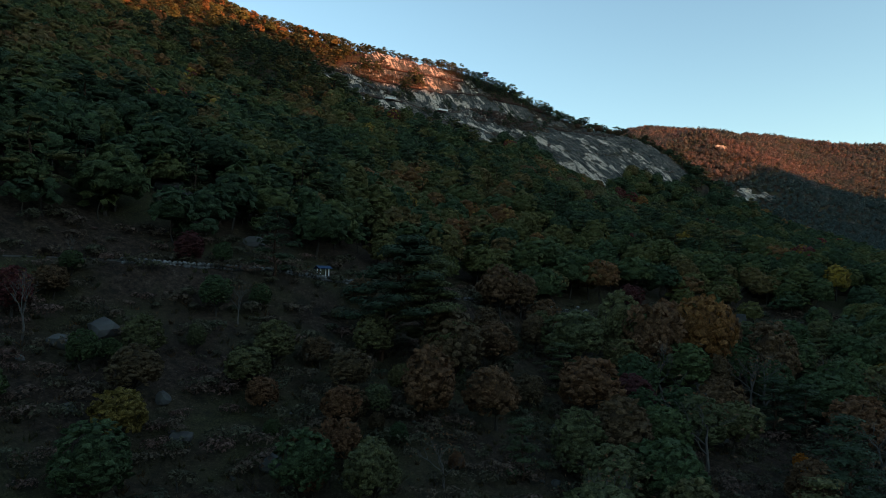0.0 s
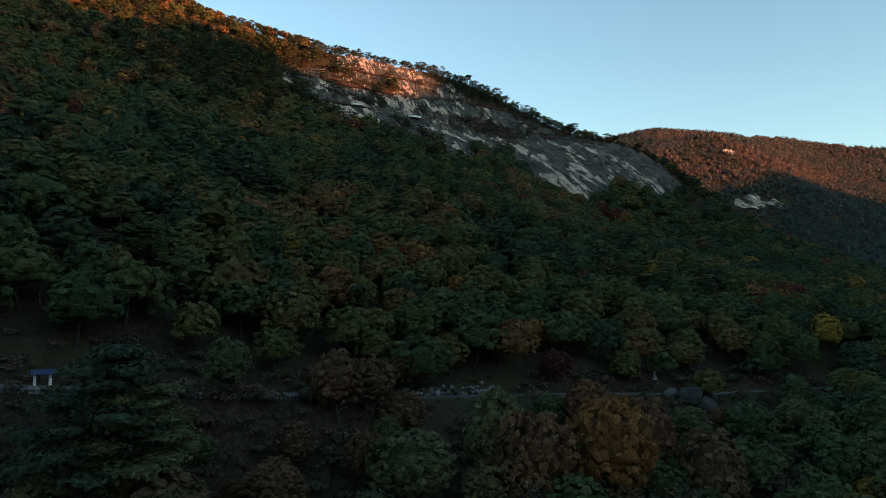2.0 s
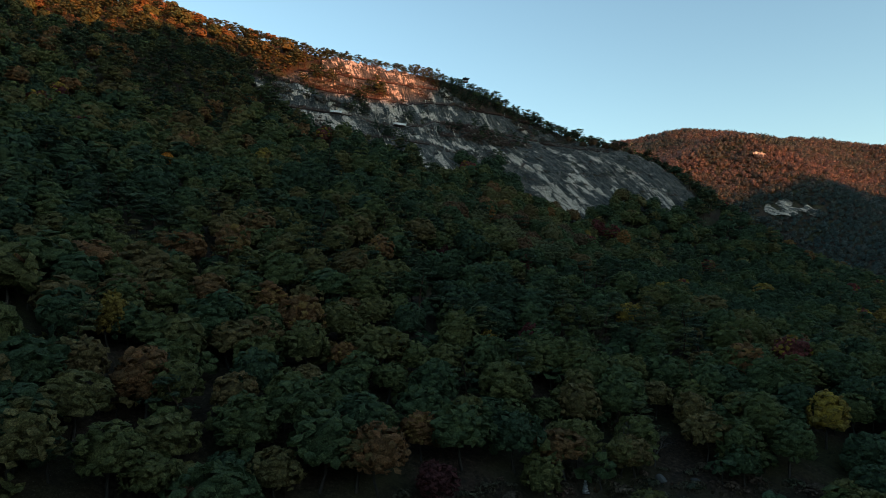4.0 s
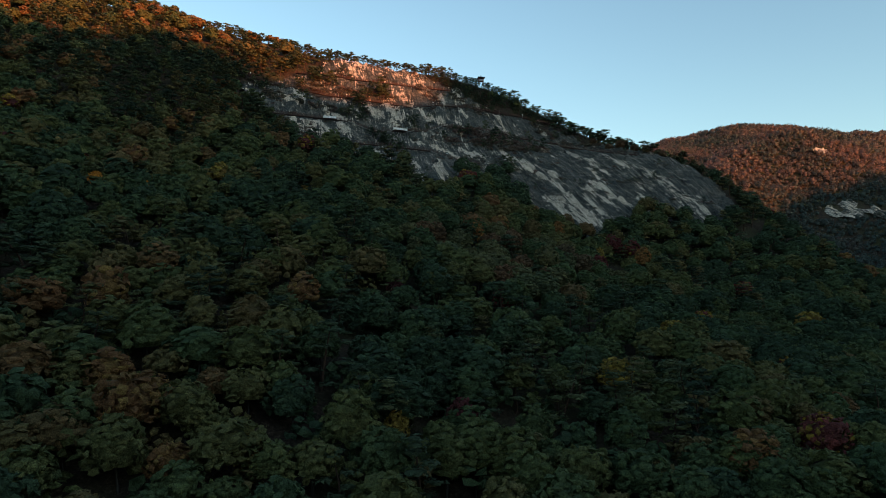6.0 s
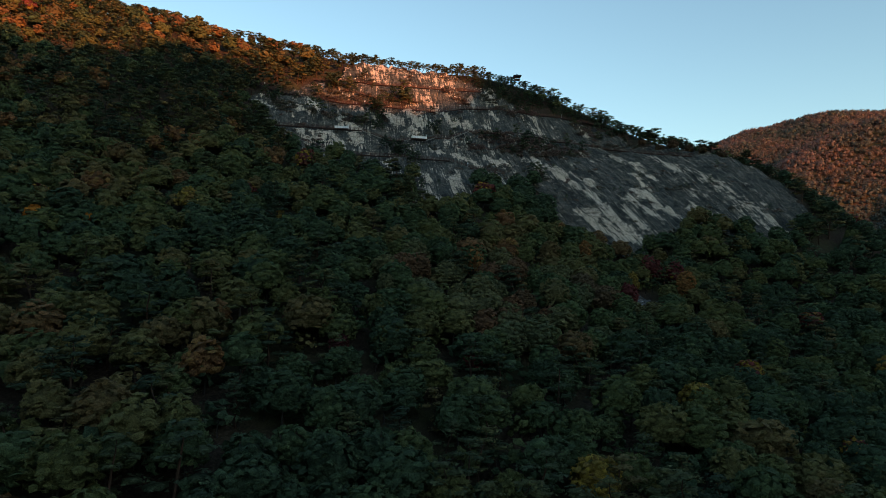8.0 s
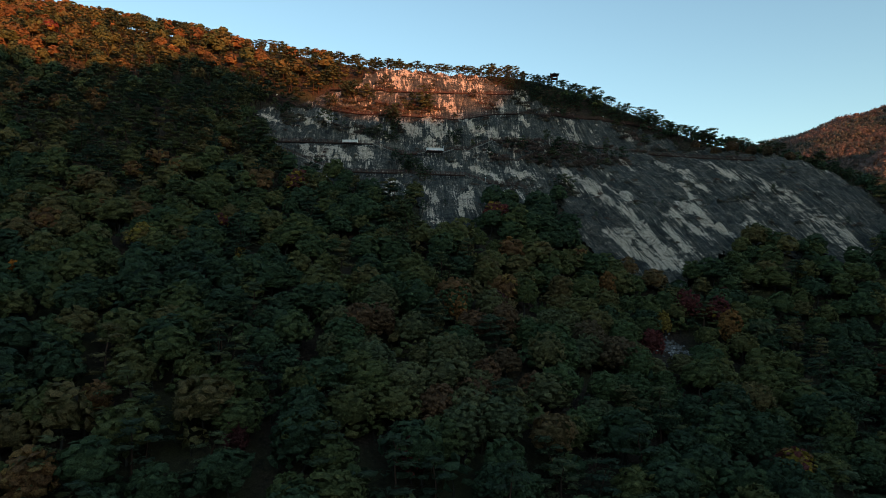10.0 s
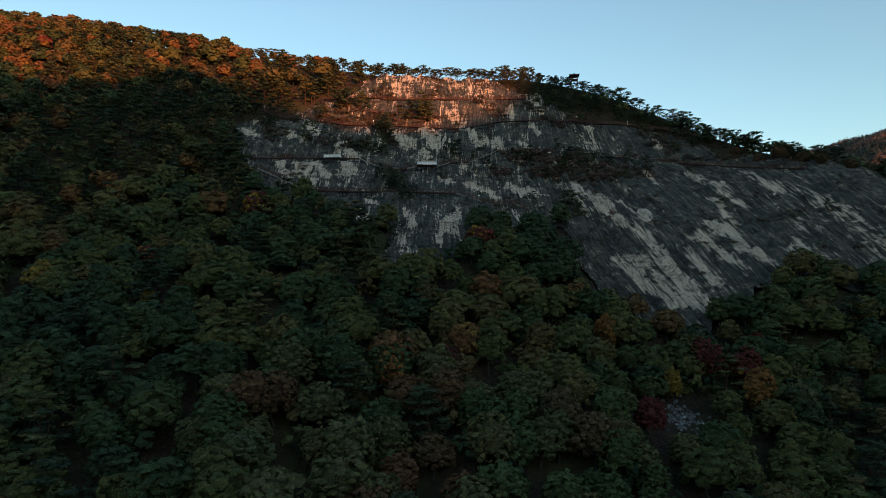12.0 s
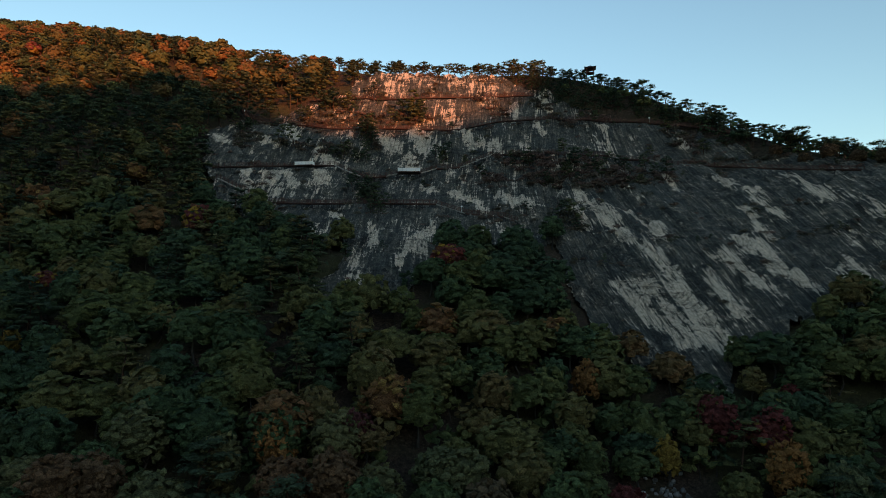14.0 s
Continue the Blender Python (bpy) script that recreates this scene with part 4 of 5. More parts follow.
# young growth closes the gaps under the crowns
turn = rng.uniform(0, 6.28, len(x))
ux, uy = x + 3.8 * np.cos(turn), y + 3.8 * np.sin(turn)
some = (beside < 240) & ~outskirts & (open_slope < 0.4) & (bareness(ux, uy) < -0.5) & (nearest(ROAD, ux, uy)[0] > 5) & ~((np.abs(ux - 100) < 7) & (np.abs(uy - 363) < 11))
ux, uy = ux[some], uy[some]
young = rng.uniform(0.45, 0.68, len(ux))
planted("young_growth", BROAD_YOUNG, np.stack([ux, uy, soil(ux, uy) - 0.2], axis=1), np.stack([young * 1.5, young], axis=1), np.clip(hue[some] - 0.1 + rng.normal(size=len(ux)) * 0.1, 0.02, 0.6), [BROADLEAF, BARK], "young dark trees filling the gaps of the wood", "undergrowth")
PINE_WOODS = "dark green pine wood along the crest and round the rock"
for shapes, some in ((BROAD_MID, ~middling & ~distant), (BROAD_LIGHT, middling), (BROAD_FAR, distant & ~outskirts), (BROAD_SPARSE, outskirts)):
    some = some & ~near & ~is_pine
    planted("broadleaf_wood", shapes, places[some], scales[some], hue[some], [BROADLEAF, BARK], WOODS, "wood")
on_crest = (crest_gap < 24) & (x > -230)
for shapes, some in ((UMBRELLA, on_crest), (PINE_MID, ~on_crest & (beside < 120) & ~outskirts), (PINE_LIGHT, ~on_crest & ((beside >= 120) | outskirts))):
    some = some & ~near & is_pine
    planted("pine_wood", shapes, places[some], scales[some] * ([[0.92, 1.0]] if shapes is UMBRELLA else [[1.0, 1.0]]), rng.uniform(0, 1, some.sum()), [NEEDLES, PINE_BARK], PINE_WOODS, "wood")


# ---- rocks ----
def boulder_mesh(name, seed, flat=0.7, material=None):
    """A faceted, weathered stone about 1 m across."""
    bm = bmesh.new()
    bmesh.ops.create_icosphere(bm, subdivisions=2, radius=0.5)
    r = random.Random(seed)
    for _ in range(5):  # broken faces
        way = Vector((r.uniform(-1, 1), r.uniform(-1, 1), r.uniform(-0.6, 1))).normalized()
        cut = r.uniform(0.26, 0.40)
        for v in bm.verts:
            over = v.co.dot(way) - cut
            if over > 0:
                v.co -= way * over * 0.9
    for v in bm.verts:
        v.co += v.co * 0.22 * noise.noise(v.co * 3.1 + Vector((seed, 0, 0)))
        v.co.z *= flat
    mesh = bpy.data.meshes.new(name)
    bm.to_mesh(mesh)
    bm.free()
    mesh.materials.append(material or STONE)
    return mesh


BOULDERS = [boulder_mesh("boulder", k, 0.6 + 0.08 * (k % 4)) for k in range(6)]

PALE_ROCKS = [boulder_mesh("stone", 20 + k, 0.8, PALE_STONE) for k in range(6)]
WALL_ROCKS = [boulder_mesh("stone", 30 + k, 0.9, WALL_STONE) for k in range(6)]


def height_at(a, b):
    return float(ground_height(np.array([a], float), np.array([b], float))[0])


def set_boulder(a, b, size, seed, label="grey weathered boulder half sunk in the leaf litter", tall=1.0):
    r = random.Random(seed)
    ob = new("boulder", BOULDERS[seed % len(BOULDERS)])
    ob.matrix_basis = Matrix.LocRotScale((a, b, height_at(a, b) + size * 0.12 * tall), Euler((r.uniform(-0.3, 0.3), r.uniform(-0.3, 0.3), r.uniform(0, 6.2))), (size, size * r.uniform(0.7, 1.0), size * tall))
    return tagged(ob, label, "boulder", "boulders on the slope")


LOW_BOULDERS = [(-23.7, 60.4, 2.6, 1.0), (24.1, 78.9, 3.8, 1.1), (26.5, 77.0, 3.0, 1.0), (42.1, 110.5, 5.0, 1.1), (37.5, 94.5, 3.4, 0.9), (39.5, 96, 2.2, 0.9), (-47.5, 111, 6.0, 0.9), (-44, 112, 4.0, 0.9), (-38.6, 67.8, 3.4, 0.8), (-37, 72.5, 4.0, 0.9), (-15.2, 59.7, 2.4, 1.3), (-27.2, 64.9, 2.0, 1.2), (-31.2, 107.6, 4.4, 1.0), (27.4, 101.5, 3.6, 1.0), (29.6, 93.6, 3.0, 1.0), (31, 95.5, 2.0, 1.0)]
HIGH_BOULDERS = [(33, 91, 1.8, 0.8), (-33, 59, 1.6, 0.7), (70, 160, 5.5, 1.5), (73, 158.5, 4.0, 1.6), (67, 161.5, 3.2, 1.0), (-3.8, 181, 6.5, 1.0), (0.5, 183, 4.5, 0.9), (80, 178, 2.2, 0.9), (86, 179, 1.8, 0.9), (58, 168, 1.8, 0.9), (46, 128, 2.4, 0.9), (52, 119, 2.0, 0.8), (100, 383, 3.2, 0.9), (98, 379, 2.4, 0.9), (10, 318, 2.6, 1.0), (20, 322, 2.2, 1.0)]
for k, (a, b, size, tall) in enumerate(LOW_BOULDERS + HIGH_BOULDERS):
    set_boulder(a, b, size, k, tall=tall)
litter_rng = random.Random(4)
for k in range(90):
    a, b = litter_rng.uniform(-45, 70), litter_rng.uniform(48, 135)
    if b < 100 + 0.8 * a:
        set_boulder(a, b, litter_rng.uniform(0.4, 1.3), 40 + k, "small grey stone lying in the leaf litter")

# riprap beside the road
riprap = tagged(new("stone_heap"), "heap of pale broken stones on the bank above the road", "stone heap")
for k in range(230):
    u = litter_rng.random()
    a, b = 17.0 + 15 * u + litter_rng.uniform(-1, 1), 134.5 + 11.5 * u + litter_rng.uniform(0.2, 4.2)
    s = litter_rng.uniform(0.3, 0.85)
    share("stone", PALE_ROCKS[k % 6], riprap, Matrix.LocRotScale((a, b, height_at(a, b) + litter_rng.uniform(0.0, 0.45)), Euler((litter_rng.uniform(0, 3), litter_rng.uniform(0, 3), 0)), (s, s, s)))

# scree in a gap of the wood below the rock
scree = tagged(new("stone_heap"), "scree of grey angular stones in a gap of the wood", "stone heap")
for k in range(170):
    a, b = 99 + litter_rng.gauss(0, 3.0), 366.5 + litter_rng.gauss(0, 2.8)
    s = litter_rng.uniform(0.35, 1.3)
    share("stone", (WALL_ROCKS if k % 3 else PALE_ROCKS)[k % 6], scree, Matrix.LocRotScale((a, b, height_at(a, b) + litter_rng.uniform(-0.05, 0.25)), Euler((litter_rng.uniform(0, 3), litter_rng.uniform(0, 3), 0)), (s, s, s * 0.8)))

# dry stone wall along the outer edge of the road
stone_wall = tagged(new("stone_wall"), "low dry stone retaining wall along the mountain road", "stone wall")
line = along([(a + 2.3 * 0.62, b - 2.3 * 0.78, c) for a, b, c in ROAD[1:5]], 0.62)
for k, (a, b, c) in enumerate(line):
    for course in range(3):
        s = litter_rng.uniform(0.62, 0.85)
        share("stone", WALL_ROCKS[(k + course) % 6], stone_wall, Matrix.LocRotScale((a + litter_rng.uniform(-0.1, 0.1), b + litter_rng.uniform(-0.1, 0.1), c - 0.75 + 0.42 * course), Euler((0, 0, litter_rng.uniform(0, 6))), (s, s * 0.9, s * 0.85)))


# small cairn above the road
cairn = tagged(new("stone_cairn"), "small tapering cairn of stacked stones beside the road", "cairn")
level = height_at(66.5, 170.0) - 0.1
for k in range(7):
    s = 1.3 - 0.16 * k
    share("stone", PALE_ROCKS[k % 6] if k % 2 else WALL_ROCKS[k % 6], cairn, Matrix.LocRotScale((66.5, 170.0, level + 0.2 + 0.36 * k), Euler((0, 0, 1.1 * k)), (s, s, 0.6)))


# ---- road ----
def ribbon(line, width, thick, lift):
    """A paved strip with slightly crowned top and square edges."""
    line = np.asarray(line, float)
    way = np.gradient(line[:, :2], axis=0)
    way /= np.linalg.norm(way, axis=1, keepdims=True)
    side = np.stack([way[:, 1], -way[:, 0]], axis=1)
    rows = []
    for off, dz in ((-width / 2, -thick), (-width / 2, 0), (0, 0.04), (width / 2, 0), (width / 2, -thick)):
        rows.append(np.column_stack([line[:, :2] + side * off, line[:, 2] + lift + dz]))
    n = len(line)
    i = np.arange(n - 1)
    quads = np.concatenate([np.stack([k * n + i, k * n + i + 1, (k + 1) * n + i + 1, (k + 1) * n + i], axis=1) for k in range(4)])
    return np.concatenate(rows), quads


CONCRETE = board_material("worn_concrete", (0.05, 0.05, 0.047), (0.125, 0.12, 0.11))
strip = along(ROAD, 2.0)
verts, quads = ribbon(strip, ROAD_WIDTH, 0.4, 0.12)
road = new("road", mesh_of("road", verts, [quads[:, ::-1]], [CONCRETE]))
tagged(road, "narrow pale concrete mountain road along the slope", "road", kind="structure")


# ---- walkways on the rock ----
POST = bmesh.new()
box(POST, (-0.07, -0.07, -1), (0.07, 0.07, 0), 0.01)
POST_MESH = bpy.data.meshes.new("support_post")
POST.to_mesh(POST_MESH)
POST.free()
POST_MESH.materials.append(STEEL)
RAIL_POST = bmesh.new()
box(RAIL_POST, (-0.06, -0.06, 0), (0.06, 0.06, 1.25), 0.01)
box(RAIL_POST, (-0.08, -0.08, 1.22), (0.08, 0.08, 1.28))
RAIL_POST_MESH = bpy.data.meshes.new("rail_post")
RAIL_POST.to_mesh(RAIL_POST_MESH)
RAIL_POST.free()
RAIL_POST_MESH.materials.append(BOARDS)


def rock_height(a, b):
    return float(crag(np.array([a], float), np.array([b], float))[0])


def walkway(plan, label, pale_stairs=True, width=1.7, step=2.0):
    """A timber walkway on steel posts along the plan's points (x, y, z), stairs where it is steep."""
    thing = tagged(new("walkway"), label, "walkway", "walkways on the rock")
    pts = along(plan, step)
    out = np.array([0.42, -0.906])
    way = np.gradient(pts[:, :2], axis=0)
    way /= np.linalg.norm(way, axis=1, keepdims=True)
    side = np.stack([way[:, 1], -way[:, 0]], axis=1)
    side *= np.where(side @ out > 0, 1, -1)[:, None]
    runs = []
    rails = [bmesh.new() for _ in range(2)]
    for k in range(len(pts) - 1):
        p, q = pts[k], pts[k + 1]
        steep = abs(q[2] - p[2]) > 0.24 * np.hypot(*(q[:2] - p[:2]))
        if not runs or runs[-1][0] != steep:
            runs.append((steep, bmesh.new()))
        deck = stair = runs[-1][1]
        if steep:
            for i in range(6):
                u = (i + 0.5) / 6
                m = p + (q - p) * u
                turn = math.atan2(*(q[:2] - p[:2])[::-1])
                box(stair, (-0.19, -width / 2, -0.05), (0.19, width / 2, 0.03), 0, Matrix.LocRotScale(tuple(m), Euler((0, 0, turn)), None))
            for s in (-1, 1):
                a, b = p + np.append(side[k] * s * width / 2, -0.06), q + np.append(side[k + 1] * s * width / 2, -0.06)
                beam(stair, a, b, 0.08, 0.26)
        else:
            beam(deck, p, q + (q - p) * 0.01, width, 0.10)
            for s in (-1, 1):
                beam(deck, p + np.append(side[k] * s * width * 0.4, -0.16), q + np.append(side[k + 1] * s * width * 0.4, -0.16), 0.1, 0.2)
        for s, rail in zip((-1, 1), rails):
            a, b = p + np.append(side[k] * s * width / 2, 0), q + np.append(side[k + 1] * s * width / 2, 0)
            for h, w in ((1.2, 0.10), (0.80, 0.05), (0.40, 0.05)):
                beam(rail, a + [0, 0, h], b + [0, 0, h], w, 0.07 if h > 1 else 0.05)
    for steep, bm in runs:
        if steep and pale_stairs:
            part("stair", bm, TREAD, thing, "pale stair treads and stringers")
        elif steep:
            part("stair", bm, BOARDS, thing)
        else:
            part("deck", bm, BOARDS, thing, "dark reddish brown deck boards")
    for rail in rails:
        part("railing", rail, BOARDS, thing)
    for k, p in enumerate(pts):
        for s in (-1, 1):
            a, b = p[:2] + side[k] * s * width / 2
            share("rail_post", RAIL_POST_MESH, thing, Matrix.Translation((a, b, p[2])))
            deep = p[2] - 0.1 - rock_height(a, b) + 0.5
            if deep > 0.3 and (s == 1 or k % 2 == 0):
                share("support_post", POST_MESH, thing, Matrix.LocRotScale((a, b, p[2] - 0.1), None, (1, 1, deep)))
    return pts


walkway(WALKS[0], "sunlit red-brown timber walkway on posts near the top of the rock", False)
walkway(WALKS[1], "long dark timber walkway winding across the upper rock", False)
walkway(WALKS[2], "dark timber walkway with pale stairs across the rock")
walkway(WALKS[3], "timber walkway with pale stairs low on the rock")


def viewing_platform(place, turn, long, label):
    """A platform on posts with a white boarded parapet."""
    thing = tagged(new("viewing_platform"), label, "platform", "viewing platforms")
    thing.matrix_basis = pose(*place, 0, 0, turn) @ Matrix.Diagonal((long, 1, 1, 1))
    bm = bmesh.new()
    box(bm, (-3.7, -1.3, -0.12), (3.7, 1.3, 0.0), 0.02)
    part("deck", bm, BOARDS, thing)
    for k in range(5):
        bm = bmesh.new()
        box(bm, (-3.66 + 1.47 * k, -1.33, 0.12), (-3.66 + 1.47 * k + 1.42, -1.26, 1.12), 0.01)
        part("parapet_panel", bm, WHITE, thing, "white painted parapet board")
    for s in (-1, 1):
        bm = bmesh.new()
        box(bm, (s * 3.7 - 0.04, -1.24, 0.12), (s * 3.7 + 0.04, 0.6, 1.12), 0.01)
        part("side_panel", bm, WHITE, thing)
    bm = bmesh.new()
    box(bm, (-3.8, -1.42, 1.13), (3.8, -1.18, 1.2), 0.01)
    part("coping", bm, WHITE, thing)
    bm = bmesh.new()
    box(bm, (3.55, -1.2, 0.0), (3.75, -1.0, 2.2), 0.02)
    part("end_post", bm, WHITE, thing)
    for k in range(6):
        for side_y in (-1.1, 1.1):
            share("support_post", POST_MESH, thing, Matrix.LocRotScale((-3.4 + 1.36 * k, side_y, -0.12), None, (1, 1, 3.5 if side_y < 0 else 1.8)))


viewing_platform((-35.4, 419.7, 191.1), 24, 0.87, "white-walled viewing platform on posts beside the walkway")
viewing_platform((-1.5, 434.2, 187.4), 33, 1.0, "white-walled viewing platform on posts beside the stairs")

# small white boards fixed to the railings
for a, b, c in ((-48, 464.4, 229.5), (-36, 449.4, 211.4), (9, 473.8, 212.3), (30, 489.6, 214.2), (60, 506.9, 212.3), (-89, 439.6, 223), (25, 424.2, 170.2)):
    bm = bmesh.new()
    box(bm, (-0.28, -0.03, 0.0), (0.28, 0.03, 0.4), 0.01)
    box(bm, (-0.03, -0.025, -1.6), (0.03, 0.025, 0.0))
    sign = part("notice_board", bm, WHITE)
    sign.matrix_basis = pose(a + 0.45, b - 1.0, c + 1.5, 0, 0, 28)
    tagged(sign, "small white notice board on a post by the walkway", "notice board", "notice boards by the walkways")


# ---- pavilion on the crest ----
def pavilion(place, turn):
    thing = tagged(new("pavilion"), "small wooden pavilion with a dark tiled hipped roof on the crest", "pavilion")
    thing.matrix_basis = pose(*place, 0, 0, turn) @ Matrix.Diagonal((0.78, 0.78, 0.78, 1))
    bm = bmesh.new()
    box(bm, (-2.2, -2.2, 1.6), (2.2, 2.2, 1.85), 0.04)
    part("floor", bm, RED_WOOD, thing)
    for a in (-1.9, 1.9):
        for b in (-1.9, 1.9):
            bm = bmesh.new()
            bmesh.ops.create_cone(bm, cap_ends=True, segments=10, radius1=0.26, radius2=0.22, depth=3.2, matrix=Matrix.Translation((a, b, 0.1)))
            part("base_pillar", bm, STONE, thing, "grey stone base pillar")
            bm = bmesh.new()
            bmesh.ops.create_cone(bm, cap_ends=True, segments=10, radius1=0.17, radius2=0.15, depth=2.3, matrix=Matrix.Translation((a, b, 2.98)))
            part("pillar", bm, RED_WOOD, thing)
    for k in range(4):
        bm = bmesh.new()
        m = pose(0, 0, 0, 0, 0, 90 * k)
        for h in (2.2, 2.55):
            box(bm, (-1.75, -1.94, h), (1.75, -1.86, h + 0.08), 0, m)
        for i in range(7):
            box(bm, (-1.6 + 0.53 * i - 0.03, -1.93, 1.85), (-1.6 + 0.53 * i + 0.03, -1.87, 2.55), 0, m)
        part("balustrade", bm, RED_WOOD, thing)
    bm = bmesh.new()
    for k in range(4):
        box(bm, (-2.1, -2.02, 3.95), (2.1, -1.8, 4.2), 0.02, pose(0, 0, 0, 0, 0, 90 * k))
    part("lintel", bm, RED_WOOD, thing)
    bm = bmesh.new()
    rings = []
    for u in np.linspace(0, 1, 8):
        half = 3.0 * (1 - u) + 0.12
        rise = 4.15 + 1.75 * u ** 1.5
        ring = []
        for k in range(4):
            for i in range(6):
                w = -1 + 2 * i / 6
                lift = 0.42 * (1 - u) * abs(w) ** 3
                c, s = math.cos(k * math.pi / 2), math.sin(k * math.pi / 2)
                ring.append(bm.verts.new((half * c - half * w * s, half * s + half * w * c, rise + lift)))
        rings.append(ring)
    for lower, upper in zip(rings, rings[1:]):
        for i in range(24):
            bm.faces.new((lower[i], lower[(i + 1) % 24], upper[(i + 1) % 24], upper[i]))
    bm.faces.new(rings[-1])
    under = bmesh.ops.duplicate(bm, geom=rings[0])["geom"]
    bm.faces.new([v for v in under if isinstance(v, bmesh.types.BMVert)])
    bmesh.ops.recalc_face_normals(bm, faces=bm.faces)
    roof = part("roof", bm, TILE, thing, "dark grey tiled roof with upswept eaves")
    for k in range(4):
        bm = bmesh.new()
        a = radians(45 + 90 * k)
        last = None
        for u in np.linspace(0, 1, 6):
            r = (3.0 * (1 - u) + 0.12) * 1.414
            p = (r * math.cos(a), r * math.sin(a), 4.15 + 1.75 * u ** 1.5 + 0.42 * (1 - u) + 0.05)
            if last:
                beam(bm, last, p, 0.22, 0.18)
            last = p
        part("hip_ridge", bm, TILE, roof)
    bm = bmesh.new()
    bmesh.ops.create_cone(bm, cap_ends=True, segments=8, radius1=0.28, radius2=0.06, depth=0.8, matrix=Matrix.Translation((0, 0, 6.25)))
    bmesh.ops.create_uvsphere(bm, u_segments=8, v_segments=6, radius=0.2, matrix=Matrix.Translation((0, 0, 6.35)))
    part("finial", bm, TILE, roof)


pavilion((33, 519.3, 239.9), 20)


# ---- small shelter with a blue roof by the road ----
def road_shelter(place, turn):
    thing = tagged(new("road_shelter"), "little open shelter with a blue sheet roof by the road", "shelter")
    thing.matrix_basis = pose(*place, 0, 0, turn) @ Matrix.Diagonal((0.8, 0.8, 0.8, 1))
    for a in (-0.9, 0.9):
        for b in (-0.6, 0.6):
            bm = bmesh.new()
            box(bm, (a - 0.09, b - 0.09, -0.4), (a + 0.09, b + 0.09, 1.9), 0.02)
            part("post", bm, WHITE, thing, "white painted post")
    for s in (-1, 1):
        bm = bmesh.new()
        box(bm, (-1.5, 0, -0.04), (1.5, 1.25, 0.04), 0.01, pose(0, 0, 2.45, -28 * 1, 0, 0 if s > 0 else 180))
        part("roof_sheet", bm, BLUE_ROOF, thing)
    bm = bmesh.new()
    box(bm, (-1.1, -0.75, -0.4), (1.1, 0.75, 0.1), 0.03)
    part("plinth", bm, CONCRETE, thing)


road_shelter((-18.6, 101.2, height_at(-18.6, 101.2)), 40)

# ---- trees that stand out ----
def lone(name, pair, a, b, wide, tall, label, category, turn=0.0):
    return plant(name, pair, (a, b, height_at(a, b) - 0.2), wide, tall, turn, label, category, "trees that stand out")


lone("pine_tree", GREAT_PINES[0], -8.5, 88, 1.75, 1.62, "tall spreading red pine with tiered olive needle pads", "pine tree", 1.0)
lone("pine_tree", GREAT_PINES[1], -2.5, 91, 1.6, 1.5, "tall spreading red pine with tiered olive needle pads", "pine tree", 2.5)
lone("pine_tree", PINES[2], -24, 93, 1.1, 0.95, "mid-sized pine below the road", "pine tree", 0.4)
lone("broadleaf_tree", CLOSE_KINDS["yellow"][0], -27, 56.5, 0.75, 0.62, "small yellow autumn tree among boulders", "tree")
lone("broadleaf_tree", KINDS["yellow"][1], 85, 129, 1.0, 0.8, "yellow autumn tree low on the slope", "tree")
lone("broadleaf_tree", CLOSE_KINDS["orange"][2], 47, 89.5, 0.33, 0.40, "small bright orange autumn sapling", "tree")
lone("broadleaf_tree", KINDS["yellow"][3], -9.5, 165.5, 1.0, 1.0, "yellow-brown autumn tree above the road", "tree")
lone("broadleaf_tree", KINDS["rusty brown"][1], 16.6, 138, 0.72, 0.78, "round orange-brown tree on a bare trunk by the road", "tree")
lone("broadleaf_tree", KINDS["dark red"][2], 19.5, 165, 0.45, 0.62, "small red maple among green trees", "tree")
lone("broadleaf_tree", KINDS["dark red"][0], 44, 157.5, 1.0, 0.75, "dark red tree above the road", "tree")
lone("broadleaf_tree", CLOSE_KINDS["dark red"][1], -45, 69, 0.7, 0.6, "dark red shrub-like maple on the open slope", "tree")
lone("broadleaf_tree", KINDS["dark red"][3], -36, 92, 0.8, 0.55, "low spreading dark red maple by the road", "tree")
for a, b, w, t, h, told in ((36, 111, 1.7, 1.7, "rusty brown", "tall rusty brown oak above a grey boulder"), (44.5, 117, 1.8, 1.85, "orange brown", "tall orange-brown oak above a grey boulder"), (58, 121, 1.75, 1.45, "rusty brown", "broad rusty brown oak on the slope"), (52, 127, 1.5, 1.5, "rusty brown", "broad rusty brown oak on the slope"), (31, 118, 1.55, 1.45, "olive green", "broad olive oak on the slope"), (1, 87, 1.5, 1.25, "rusty brown", "broad pinkish brown oak below the road"), (95.8, 370.5, 0.9, 0.9, "yellow", "yellow-green autumn tree beside the scree"), (121, 377.5, 1.3, 1.25, "olive green", "olive yellow tree below the rock"), (79.5, 378, 1.0, 1.1, "orange brown", "orange-brown tree with yellow leaves in the wood"), (50.3, 325, 1.0, 1.1, "orange brown", "orange-brown oak in the green wood"), (57.5, 335.5, 0.9, 0.95, "dark red", "dark red tree in the green wood"), (-57, 273.5, 0.8, 0.85, "orange", "small orange tree in the dark wood"), (-44.5, 279, 0.7, 0.8, "orange", "small orange tree in the dark wood"), (142, 312, 1.2, 1.0, "yellow", "yellow-brown tree low on the slope")):
    lone("broadleaf_tree", (CLOSE_KINDS if b < 130 else KINDS)[h][int(a * 7 + b) % 6], a, b, w, t, told, "tree", a)
scrub = random.Random(11)
